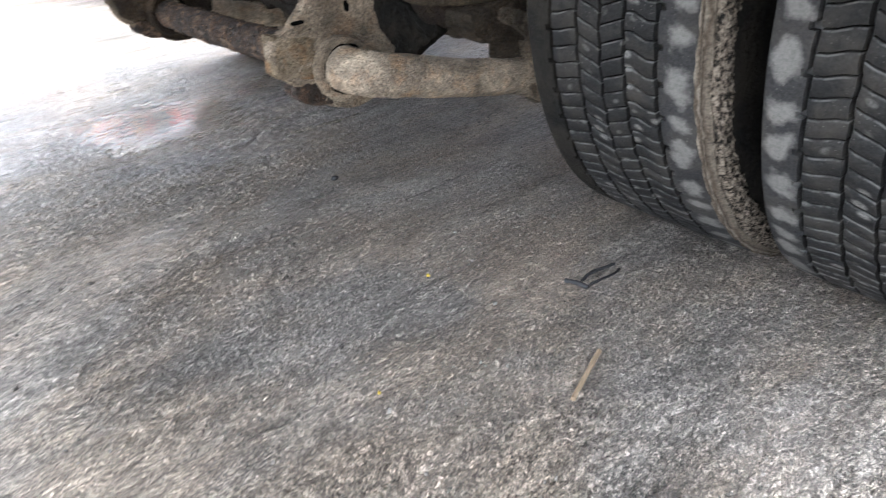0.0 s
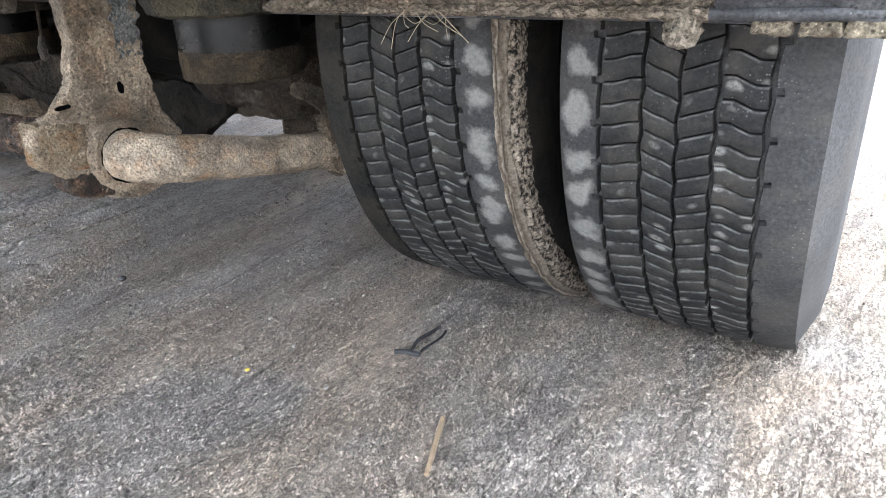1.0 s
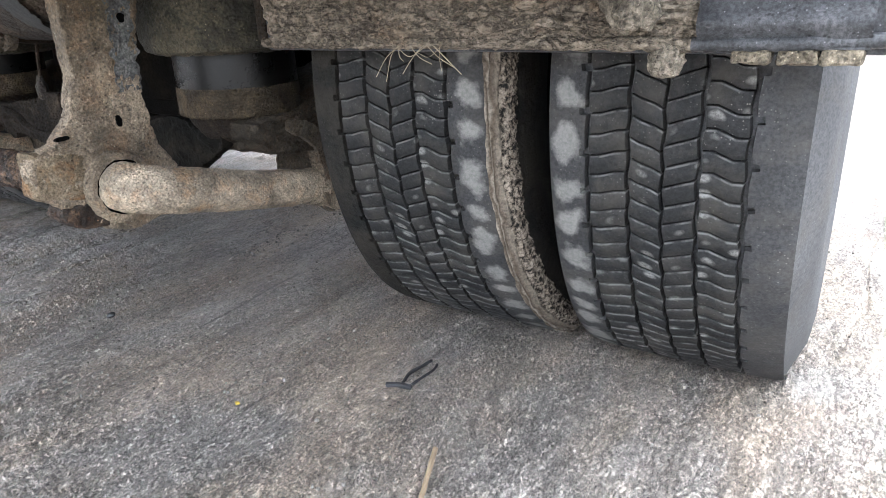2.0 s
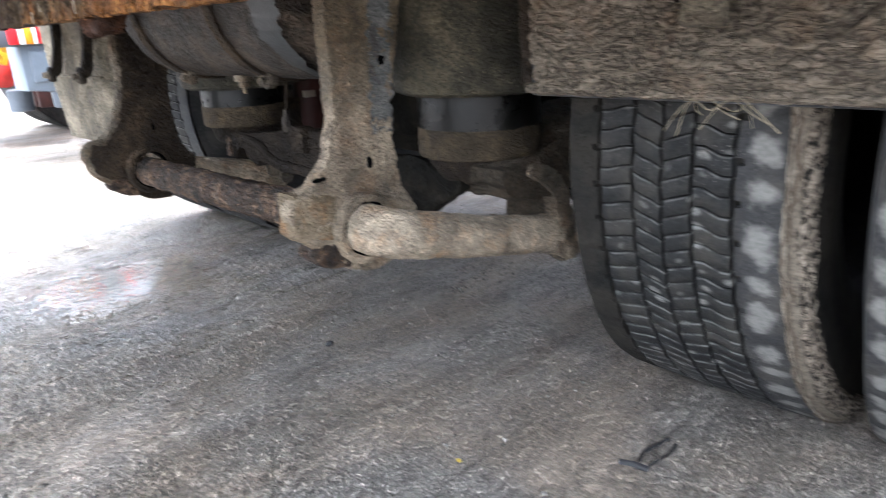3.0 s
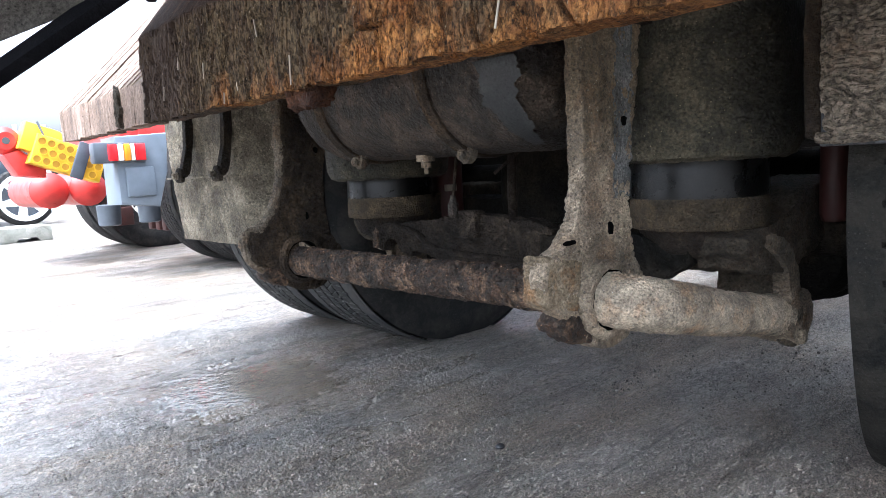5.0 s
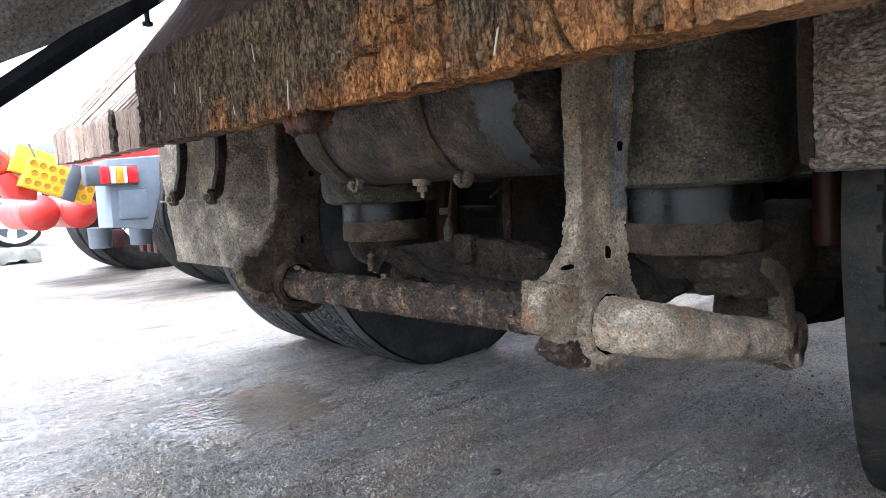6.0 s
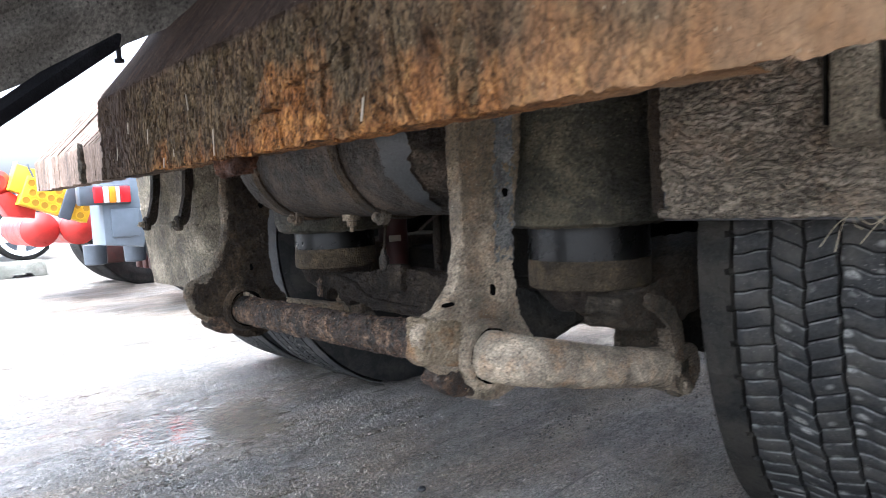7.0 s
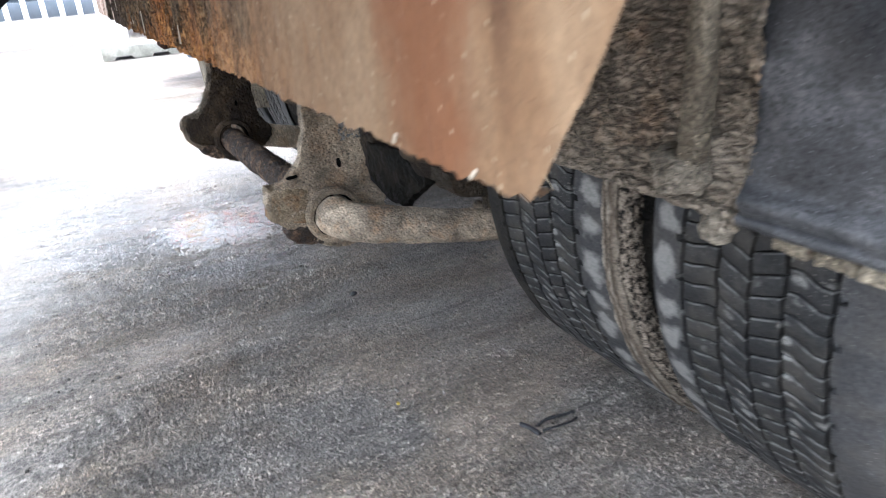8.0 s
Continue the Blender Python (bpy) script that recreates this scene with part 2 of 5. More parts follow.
def rubber(name, worn=0.0, spots=0.0, tone=0.03, mud=0.4, soil=1.0):
    """Tyre rubber with dust; worn: pale scuffed blotches along the shoulder; spots: pale worn block centres."""
    m = Mat(name, 0.75, 0, 0.22 if soil == 1.0 else 0.08)
    big = m.noise(7.0, 6, 0.6)
    fine = m.noise(220.0, 5, 0.7)
    c = m.ramp(big, [(0.3, (tone * 0.7, tone * 0.72, tone * 0.76)), (0.7, (tone * 1.5, tone * 1.5, tone * 1.52))])
    c = m.mix(1.0, c, m.ramp(fine, [(0.38, 0.72), (0.62, 1.3)]), "MULTIPLY")
    film = m.ramp(m.noise(13.0, 8, 0.75, (1, 1, 1), 0.4), [(0.46 - 0.2 * (mud - 0.4), 0.0), (0.66 - 0.1 * (mud - 0.4), mud)])
    c = m.mix(film, c, (0.085 * soil, 0.077 * soil, 0.064 * soil))
    speck = m.ramp(m.cells(170.0), [(0.1, 0.8), (0.2, 0.0)])
    c = m.mix(m.mix(1.0, speck, m.ramp(big, [(0.45, 0.0), (0.7, 1.0)]), "MULTIPLY"), c, (0.2 * soil, 0.192 * soil, 0.175 * soil))
    if worn:
        sep = m.t.nodes.new("ShaderNodeSeparateXYZ")
        m.link(m.space((1, 1, 1), (0, 0, 0), True), sep.inputs[0])
        wob = m.noise(26.0, 6, 0.7, uv=True)
        turn = m.sums("ADD", m.sums("MULTIPLY", sep.outputs[1], 17.2), m.sums("MULTIPLY", m.noise(9.0, 3, 0.6, uv=True), 2.2))
        along = m.sums("ABSOLUTE", m.sums("SUBTRACT", m.sums("FRACT", turn, 0.0), 0.5), 0.0)
        across = m.sums("MULTIPLY", m.sums("ABSOLUTE", m.sums("SUBTRACT", m.sums("ABSOLUTE", sep.outputs[0], 0.0), 0.1225), 0.0), 18.0)
        d = m.sums("SQRT", m.sums("ADD", m.sums("POWER", along, 2.0), m.sums("POWER", across, 2.0)), 0.0)
        d = m.sums("ADD", d, m.sums("MULTIPLY", m.sums("SUBTRACT", wob, 0.5), 0.75))
        blot = m.mix(1.0, m.ramp(d, [(0.2, worn), (0.4, 0.0)]), m.ramp(m.noise(170.0, 4, 0.75), [(0.3, 0.55), (0.6, 1.0)]), "MULTIPLY")
        c = m.mix(blot, c, (0.31, 0.305, 0.285))
    if spots:
        d = m.cells(38.0, "F1", (0.72, 1.15, 1), True, 0.55)
        keep = m.ramp(m.noise(10.0, 3, 0.5, uv=True), [(0.42, 0.0), (0.52, 1.0)])
        blot = m.mix(1.0, m.ramp(d, [(0.16, spots), (0.3, 0.0)]), keep, "MULTIPLY")
        blot = m.mix(1.0, blot, m.ramp(m.noise(230.0, 4, 0.75), [(0.35, 0.3), (0.6, 1.0)]), "MULTIPLY")
        c = m.mix(blot, c, (0.27, 0.265, 0.25))
        # pale lips on one side of the cuts: wear plus a painted sky highlight
        cut = m.t.nodes.new("ShaderNodeSeparateXYZ")
        m.link(m.space((1, 1, 1), (0, 0, 0), True), cut.inputs[0])
        step = m.sums("FRACT", m.sums("MULTIPLY", cut.outputs[1], 1 / 0.026016), 0.0)
        lip = m.ramp(step, [(0.03, 0.0), (0.06, 0.6), (0.1, 0.5), (0.15, 0.0)])
        lip = m.mix(1.0, lip, m.ramp(m.noise(48.0, 4, 0.6, uv=True), [(0.42, 0.0), (0.58, 1.0)]), "MULTIPLY")
        c = m.mix(lip, c, (0.17, 0.17, 0.165))
    m.colour(c)
    m.gloss(m.ramp(big, [(0.3, 0.6), (0.7, 0.85)]))
    m.bump(m.noise(60.0, 6, 0.7), 0.35 if soil == 1.0 else 0.9, 0.003 if soil == 1.0 else 0.009)
    m.bump(fine, 0.4, 0.0012)
    return m.m


def rusty_board():
    """Rotten rust-stained board: dark brown, grey and orange, bark-like, grain upright."""
    m = Mat("rust_stained_board", 0.9, 0, 0.25)
    up = (1, 1, 0.62)
    run = m.noise(24.0, 9, 0.78, up, 0.25)
    big = m.noise(3.0, 8, 0.66, (1, 1, 0.8), 0.7)
    fine = m.noise(230.0, 5, 0.75, (1, 1, 0.7))
    brown = m.ramp(run, [(0.3, (0.032, 0.018, 0.010)), (0.43, (0.075, 0.046, 0.025)), (0.57, (0.128, 0.09, 0.048)), (0.72, (0.21, 0.155, 0.088))])
    orange = m.ramp(run, [(0.28, (0.05, 0.02, 0.008)), (0.45, (0.26, 0.10, 0.026)), (0.58, (0.50, 0.22, 0.06)), (0.75, (0.58, 0.35, 0.14))])
    sep = m.t.nodes.new("ShaderNodeSeparateXYZ")
    m.link(m.space(), sep.inputs[0])
    # rust has crept up from the lower edge
    creep = m.sums("ADD", big, m.sums("MULTIPLY", m.sums("SUBTRACT", 0.755, sep.outputs[2]), 1.5))
    creep = m.sums("ADD", creep, m.sums("MULTIPLY", m.sums("ADD", sep.outputs[0], 1.4), 0.12))
    c = m.mix(m.ramp(creep, [(0.475, 0.0), (0.60, 0.92)]), brown, orange)
    c = m.mix(m.ramp(m.noise(9.0, 8, 0.72, (1, 1, 0.6)), [(0.5, 0.0), (0.64, 0.75)]), c, (0.10, 0.075, 0.042))
    # tan right end: smoother plank, with the daylight there painted in
    plank = m.ramp(m.noise(5.0, 6, 0.6, (1, 1, 0.6), 0.5), [(0.34, (0.06, 0.026, 0.013)), (0.43, (0.155, 0.09, 0.046)), (0.6, (0.21, 0.14, 0.082)), (0.7, (0.155, 0.065, 0.026))])
    hold = m.t.nodes.new("ShaderNodeMapRange")
    m.link(m.sums("ADD", sep.outputs[0], m.sums("MULTIPLY", m.sums("SUBTRACT", big, 0.5), 1.4)), hold.inputs[0])
    hold.inputs[1].default_value, hold.inputs[2].default_value = -1.0, -0.5
    c = m.mix(hold.outputs[0], c, plank)
    c = m.mix(m.ramp(hold.outputs[0], [(0.0, 1.0), (1.0, 0.3)]), c, m.mix(1.0, c, m.ramp(fine, [(0.36, 0.45), (0.5, 1.0), (0.66, 1.5)]), "MULTIPLY"))
    # creases here and pits further down carry their shade as dark colour
    fold = m.sums("ABSOLUTE", m.sums("SUBTRACT", m.noise(70.0, 5, 0.65, (1, 1, 0.55), 0.2), 0.5), 0.0)
    worm = m.ramp(fold, [(0.0, 0.4), (0.05, 1.0)])
    c = m.mix(m.ramp(hold.outputs[0], [(0.0, 1.0), (1.0, 0.12)]), c, m.mix(1.0, c, worm, "MULTIPLY"))
    end = m.t.nodes.new("ShaderNodeMapRange")
    m.link(m.sums("ADD", sep.outputs[0], m.sums("MULTIPLY", m.sums("SUBTRACT", run, 0.5), 0.35)), end.inputs[0])
    end.inputs[1].default_value, end.inputs[2].default_value = -1.9, -1.72
    c = m.mix(end.outputs[0], m.mix(0.72, c, (0.05, 0.034, 0.028)), c)
    tip = m.sums("ABSOLUTE", m.sums("SUBTRACT", m.sums("ADD", sep.outputs[0], m.sums("MULTIPLY", m.sums("SUBTRACT", big, 0.5), 0.25)), -0.155), 0.0)
    c = m.mix(m.ramp(tip, [(0.02, 0.8), (0.055, 0.0)]), c, (0.14, 0.055, 0.022))
    # slope toned dark: its own brown plus shade from the body above
    top = m.t.nodes.new("ShaderNodeMapRange")
    m.link(m.sums("ADD", sep.outputs[2], m.sums("MULTIPLY", m.sums("SUBTRACT", run, 0.5), 0.05)), top.inputs[0])
    top.inputs[1].default_value, top.inputs[2].default_value = 0.862, 0.884
    slope = m.ramp(m.noise(26.0, 7, 0.7, (1, 0.25, 0.25)), [(0.35, (0.028, 0.018, 0.014)), (0.55, (0.06, 0.038, 0.028)), (0.72, (0.11, 0.066, 0.042))])
    c = m.mix(m.mix(1.0, top.outputs[0], m.ramp(hold.outputs[0], [(0.2, 1.0), (0.9, 0.25)]), "MULTIPLY"), c, slope)
    c = m.mix(m.mix(1.0, m.ramp(m.cells(95.0, "F1", (1, 1, 0.55)), [(0.12, 0.9), (0.25, 0.0)]), m.ramp(hold.outputs[0], [(0.0, 1.0), (1.0, 0.1)]), "MULTIPLY"), c, (0.012, 0.008, 0.006))
    c = m.mix(m.ramp(m.cells(130.0, "F1", (1, 1, 0.4)), [(0.05, 0.6), (0.12, 0.0)]), c, (0.5, 0.42, 0.3))
    m.colour(c)
    rotten = m.ramp(hold.outputs[0], [(0.0, 1.0), (1.0, 0.15)])
    m.bump(m.sums("MULTIPLY", run, rotten), 0.8, 0.008)
    m.bump(m.sums("MULTIPLY", worm, rotten), 0.8, 0.006)
    m.bump(m.sums("MULTIPLY", fine, rotten), 0.7, 0.003)
    return m.m


def caked_band():
    """Mud on a turning side wall: streaked along the turn near the tread, black flecks between pale crumbs further in."""
    m = Mat("mud_caked_side_wall", 0.95, 0, 0.2)
    flat = m.t.nodes.new("ShaderNodeVectorMath")
    flat.operation = "MULTIPLY"
    m.link(m.co.outputs["Object"], flat.inputs[0])
    flat.inputs[1].default_value = (0, 1, 1)
    far = m.t.nodes.new("ShaderNodeVectorMath")
    far.operation = "LENGTH"
    m.link(flat.outputs[0], far.inputs[0])
    radius = far.outputs["Value"]
    ring = m.t.nodes.new("ShaderNodeTexNoise")
    ring.noise_dimensions = "1D"
    ring.inputs["Scale"].default_value, ring.inputs["Detail"].default_value = 150.0, 5
    m.link(m.sums("ADD", radius, m.sums("MULTIPLY", m.noise(16.0, 4), 0.012)), ring.inputs["W"])
    streak = m.ramp(ring.outputs["Fac"], [(0.32, (0.09, 0.07, 0.052)), (0.48, (0.155, 0.131, 0.102)), (0.62, (0.25, 0.219, 0.177))])
    streak = m.mix(1.0, streak, m.ramp(m.noise(210.0, 5, 0.75), [(0.36, 0.6), (0.6, 1.25)]), "MULTIPLY")
    fleck = m.ramp(m.noise(125.0, 5, 0.7), [(0.42, (0.012, 0.011, 0.01)), (0.5, (0.15, 0.125, 0.098)), (0.62, (0.36, 0.31, 0.25))])
    edge = m.sums("ADD", radius, m.sums("MULTIPLY", m.sums("SUBTRACT", m.noise(42.0, 6, 0.7), 0.5), 0.03))
    where = m.t.nodes.new("ShaderNodeMapRange")
    m.link(edge, where.inputs[0])
    where.inputs[1].default_value, where.inputs[2].default_value = 0.509, 0.514
    m.colour(m.mix(where.outputs[0], fleck, streak))
    m.bump(m.noise(140.0, 6, 0.7), 0.8, 0.005)
    return m.m


def rippled_mud():
    """Brown mud dried in small level waves, with shade painted into the creases and between clods."""
    m = Mat("rippled_dried_mud", 0.92, 0, 0.25)
    big = m.noise(6.0, 8, 0.65, (0.7, 1, 1), 0.3)
    fine = m.noise(260.0, 4, 0.7)
    c = m.ramp(big, [(0.3, (0.15, 0.125, 0.094)), (0.5, (0.265, 0.224, 0.172)), (0.7, (0.4, 0.35, 0.28))])
    c = m.mix(1.0, c, m.ramp(fine, [(0.36, 0.78), (0.62, 1.2)]), "MULTIPLY")
    wave = m.sums("ABSOLUTE", m.sums("SUBTRACT", m.noise(66.0, 6, 0.66, (0.6, 1, 1.4), 0.45), 0.5), 0.0)
    crease = m.ramp(wave, [(0.0, 0.48), (0.04, 0.9), (0.12, 1.1)])
    thick = m.ramp(m.noise(7.0, 5, 0.6), [(0.32, 0.3), (0.55, 1.0)])
    c = m.mix(thick, c, m.mix(1.0, c, crease, "MULTIPLY"))
    clod = m.ramp(m.cells(150.0, "F1", (0.9, 1, 1.1)), [(0.2, 1.12), (0.45, 1.0), (0.7, 0.5)])
    c = m.mix(m.ramp(m.noise(11.0, 5, 0.65), [(0.4, 0.2), (0.6, 0.9)]), c, m.mix(1.0, c, clod, "MULTIPLY"))
    rust = m.ramp(m.noise(9.0, 7, 0.7, rot=(0.4, 0.2, 0.1)), [(0.54, 0.0), (0.68, 0.5)])
    c = m.mix(rust, c, m.mix(1.0, c, (1.15, 0.85, 0.62), "MULTIPLY"))
    m.colour(c)
    m.bump(m.sums("MULTIPLY", crease, thick), 0.9, 0.007)
    m.bump(clod, 0.7, 0.005)
    m.bump(fine, 0.5, 0.002)
    return m.m


def plain(name, c, rough=0.5, metal=0.0, wear=0.25, scale=12.0):
    m = Mat(name, rough, metal)
    n = m.noise(scale, 7, 0.65)
    lo, hi = tuple(v * (1 - wear) for v in c), tuple(min(1, v * (1 + wear)) for v in c)
    m.colour(m.ramp(n, [(0.3, lo), (0.7, hi)]))
    m.gloss(m.ramp(n, [(0.3, max(0.08, rough - 0.1)), (0.7, min(1, rough + 0.12))]))
    m.bump(m.noise(scale * 8, 5, 0.6), 0.15, 0.002)
    return m.m


def grit_stones():
    m = Mat("loose_grit", 0.8, 0, 0.4)
    one = m.t.nodes.new("ShaderNodeNewGeometry").outputs["Random Per Island"]
    c = m.ramp(one, [(0.0, (0.07, 0.064, 0.056)), (0.3, (0.12, 0.11, 0.097)), (0.6, (0.18, 0.168, 0.15)), (0.93, (0.22, 0.205, 0.185)), (1.0, (0.36, 0.34, 0.31))])
    m.colour(m.mix(1.0, c, m.ramp(m.noise(400.0, 3, 0.6), [(0.3, 0.8), (0.7, 1.2)]), "MULTIPLY"))
    return m.m


GROUND = concrete_ground()
GRIT = grit_stones()
RUBBER = rubber("tyre_rubber", 0, 0, 0.015)
RUBBER_SIDE = rubber("tyre_rubber_side_wall", 0, 0, 0.06)
RUBBER_MUDDY = rubber("tyre_rubber_muddy_shoulder", 0, 0, 0.013, 0.9, 0.5)
RUBBER_RIB = rubber("tyre_rubber_ribs", 0, 0.75, 0.017)
RUBBER_WORN = rubber("tyre_rubber_shoulder", 0.6, 0, 0.03)
RUBBER_DUSTY = rubber("tyre_rubber_dusty", 0, 0, 0.036)
BOARD = rusty_board()
MUD = rippled_mud()
MUD_PALE = grimy("pale_dried_mud", (0.12, 0.105, 0.08), (0.2, 0.175, 0.135), (0.33, 0.29, 0.23), 9, 0.95, 100, 0.8, 0.006, crease=0.6)
MUD_RING = caked_band()
CAST = grimy("muddy_cast_steel", (0.1091, 0.08508, 0.05863), (0.2961, 0.2364, 0.1676), (0.5608, 0.4561, 0.327), 11, 0.65, 105, 1.0, 0.008, crease=0.22, wrinkle=80, specks=0.45, rust=0.35, spec=0.45, punch=0.9, drab_above=0.56, lumps=250.0)
CAST_MID = grimy("dull_muddy_casting", (0.05175, 0.04222, 0.03075), (0.1513, 0.1224, 0.0868), (0.3299, 0.2645, 0.1882), 10, 0.65, 100, 1.0, 0.008, crease=0.4, wrinkle=70, specks=0.3, rust=0.6, spec=0.45, punch=0.9, lumps=180.0)
# darker copy of the muddy casting, for parts in shade
CAST_DARK = grimy("shade_toned_casting", (0.01648, 0.01175, 0.007691), (0.05071, 0.0353, 0.02211), (0.1256, 0.08741, 0.05418), 8, 0.85, 95, 1.0, 0.008, crease=0.4, wrinkle=60, specks=0.3, punch=0.9, lumps=170.0)
# near-black: black hooks, and parts in deep shade under the truck
CAST_BLACK_SHADE = grimy("black_and_shade_casting", (0.0128, 0.00975, 0.007), (0.032, 0.024, 0.0175), (0.08, 0.06, 0.042), 9, 0.85, 95, 1.0, 0.008, crease=0.6, wrinkle=60, specks=0.3, punch=0.9, lumps=170.0, spec=0.2)
BLOCK_MUD = grimy("ochre_brown_dried_mud", (0.1265, 0.09775, 0.0605), (0.23, 0.1782, 0.1155), (0.3795, 0.3047, 0.209), 13, 0.8, 110, 1.0, 0.006, crease=0.25, wrinkle=90, specks=0.4, rust=0.8, punch=0.8, lumps=230.0)
# muddy casting darkened for the shade under the air spring
CAST_SEAT = grimy("brown_muddy_shaded_casting", (0.03, 0.024, 0.016), (0.07, 0.056, 0.039), (0.15, 0.12, 0.085), 10, 0.8, 100, 1.0, 0.008, crease=0.4, wrinkle=70, specks=0.4, rust=0.5, punch=0.9, lumps=180.0)
# black that stands for shade in holes and gaps that aren't cut
VOID = Mat("black_hollow_shade", 1.0, 0, 0.0).colour((0.003, 0.003, 0.003)).m
PIPE = grimy("crusted_steel_tube", (0.008297, 0.00647, 0.005278), (0.04943, 0.03256, 0.02112), (0.298, 0.1906, 0.1167), 30, 0.65, 90, 1.0, 0.008, crease=0.5, wrinkle=80, specks=1.0, rust=0.9, spec=0.45, punch=1.3, lumps=165.0)
ARM = grimy("pale_muddy_tube", (0.1523, 0.1229, 0.08883), (0.4261, 0.3531, 0.2613), (0.7999, 0.6592, 0.4835), 13, 0.65, 120, 0.9, 0.005, crease=0.15, wrinkle=110, rust=0.45, spec=0.45, specks=0.35, punch=0.9, lumps=230.0)
# near-black tone holds the deep shade under the truck
DARK = grimy("shade_black_steel", (0.004992, 0.004836, 0.004524), (0.009984, 0.009188, 0.007691), (0.02595, 0.02128, 0.01628), 9, 0.7, 80, 0.6, 0.005, spec=0.06)
BELLOW = grimy("dusty_black_rubber", (0.0133, 0.0133, 0.01006), (0.04549, 0.04112, 0.02824), (0.135, 0.1166, 0.07579), 5, 0.6, 95, 0.6, 0.005, crease=0.5, wrinkle=75, specks=0.8, punch=0.9, lumps=200.0)
PISTON = grimy("grey_dusty_plastic", (0.002314, 0.002429, 0.002332), (0.004165, 0.004282, 0.003998), (0.008684, 0.008332, 0.006887), 5, 0.3, 140, 0.25, 0.002, crease=0.2, specks=0.4, spec=0.28)
PISTON_MUD = grimy("muddy_plastic_rim", (0.02323, 0.01744, 0.01052), (0.05226, 0.03869, 0.02283), (0.1089, 0.07871, 0.04668), 14, 0.85, 140, 0.6, 0.003, punch=0.8, lumps=230.0)
TANK = grimy("dirty_tank_paint", (0.01436, 0.01189, 0.009629), (0.03985, 0.03117, 0.02372), (0.1225, 0.0932, 0.06817), 14, 0.55, 130, 0.7, 0.005, crease=0.45, specks=1.0, punch=0.9, lumps=190.0)
BARE = grimy("bare_grey_paint", (0.01836, 0.01938, 0.01989), (0.0306, 0.03213, 0.03264), (0.04692, 0.04794, 0.0459), 12, 0.5, 110, 0.3, 0.002, crease=0.2)
BLUED = grimy("bare_blue_grey_paint", (0.075, 0.07, 0.06), (0.125, 0.127, 0.124), (0.24, 0.235, 0.215), 26, 0.55, 120, 0.7, 0.004, crease=0.25, specks=0.8, lumps=240.0)
FLAP = grimy("grey_muddy_plastic", (0.09631, 0.07854, 0.05459), (0.1771, 0.1506, 0.1086), (0.3456, 0.2996, 0.2217), 9, 0.7, 110, 0.6, 0.005, crease=0.7, wrinkle=85, lumps=125.0)
BLACK = grimy("black_plastic", (0.025, 0.026, 0.028), (0.05, 0.052, 0.056), (0.12, 0.122, 0.128), 9, 0.38, 120, 0.35, 0.002, crease=0.3)
IRON = grimy("black_painted_bar", (0.003, 0.003, 0.004), (0.005, 0.005, 0.006), (0.010, 0.010, 0.012), 6, 1.0, 90, 0.2, 0.002, crease=0.1, specks=0.0, spec=0.03)
RUST = grimy("orange_rust", (0.01932, 0.008415, 0.00576), (0.05152, 0.02104, 0.0108), (0.1159, 0.04909, 0.0216), 18, 0.9, 120, 0.8, 0.004)
WEATHERED = grimy("weathered_grey_wood", (0.09527, 0.06364, 0.0454), (0.2189, 0.1551, 0.1172), (0.381, 0.2865, 0.2307), 12, 0.7, 120, 0.6, 0.004, stretch=(1, 0.3, 0.2), crease=0.5, wrinkle=50)
BLOCK = grimy("grey_cast_concrete", (0.2, 0.2, 0.17), (0.29, 0.29, 0.25), (0.38, 0.37, 0.33), 6, 0.9, 90, 0.5, 0.004)
SHEET = grimy("grey_weathered_sheet", (0.03, 0.028, 0.025), (0.06, 0.056, 0.05), (0.10, 0.095, 0.086), 4, 0.75, 60, 0.3, 0.004, stretch=(0.3, 1, 1), crease=0.3, specks=0.1, spec=0.06)
STRAW = plain("dry_straw", (0.34, 0.29, 0.2), 0.8)
NAIL = plain("pale_splinter", (0.36, 0.31, 0.24), 0.7)
RED = plain("red_paint", (0.52, 0.035, 0.03), 0.35, 0, 0.2)
RED_DULL = plain("dull_red_paint", (0.04, 0.0096, 0.0072), 0.6, 0, 0.5, 18)
OCHRE = plain("shaded_yellow_plastic", (0.42, 0.22, 0.01), 0.6, 0, 0.12)
YELLOW = plain("yellow_plastic", (0.75, 0.45, 0.02), 0.45, 0, 0.12)
GREY = plain("blue_grey_plastic", (0.13, 0.155, 0.185), 0.5, 0, 0.15)
GREY_DARK = plain("dark_grey_plastic", (0.06, 0.07, 0.085), 0.5)
WHITE = plain("white_paint", (0.78, 0.78, 0.77), 0.5, 0, 0.06)
LAMP_RED = plain("red_lamp_lens", (0.6, 0.02, 0.025), 0.15)
LAMP_AMBER = plain("amber_lamp_lens", (0.8, 0.28, 0.02), 0.15)
LAMP_WHITE = plain("clear_lamp_lens", (0.75, 0.74, 0.7), 0.12)
TWIG = plain("dry_brown_twig", (0.27, 0.2, 0.13), 0.85)
LEAF = plain("yellow_leaf", (0.55, 0.40, 0.06), 0.7)
BLACK_BIT = plain("black_rubber_scrap", (0.02, 0.02, 0.022), 0.6)
FAR_DARK = plain("far_blue_grey_paint", (0.06, 0.075, 0.095), 0.4)

# ---- building helpers ----
WORLD = {}


def thing(name, at, label, category, group="", kind=""):
    ob = new(name)
    ob.location = at
    ob.empty_display_size = 0.1
    WORLD[ob.name] = Matrix.Translation(at)
    return tagged(ob, label, category, group, kind)


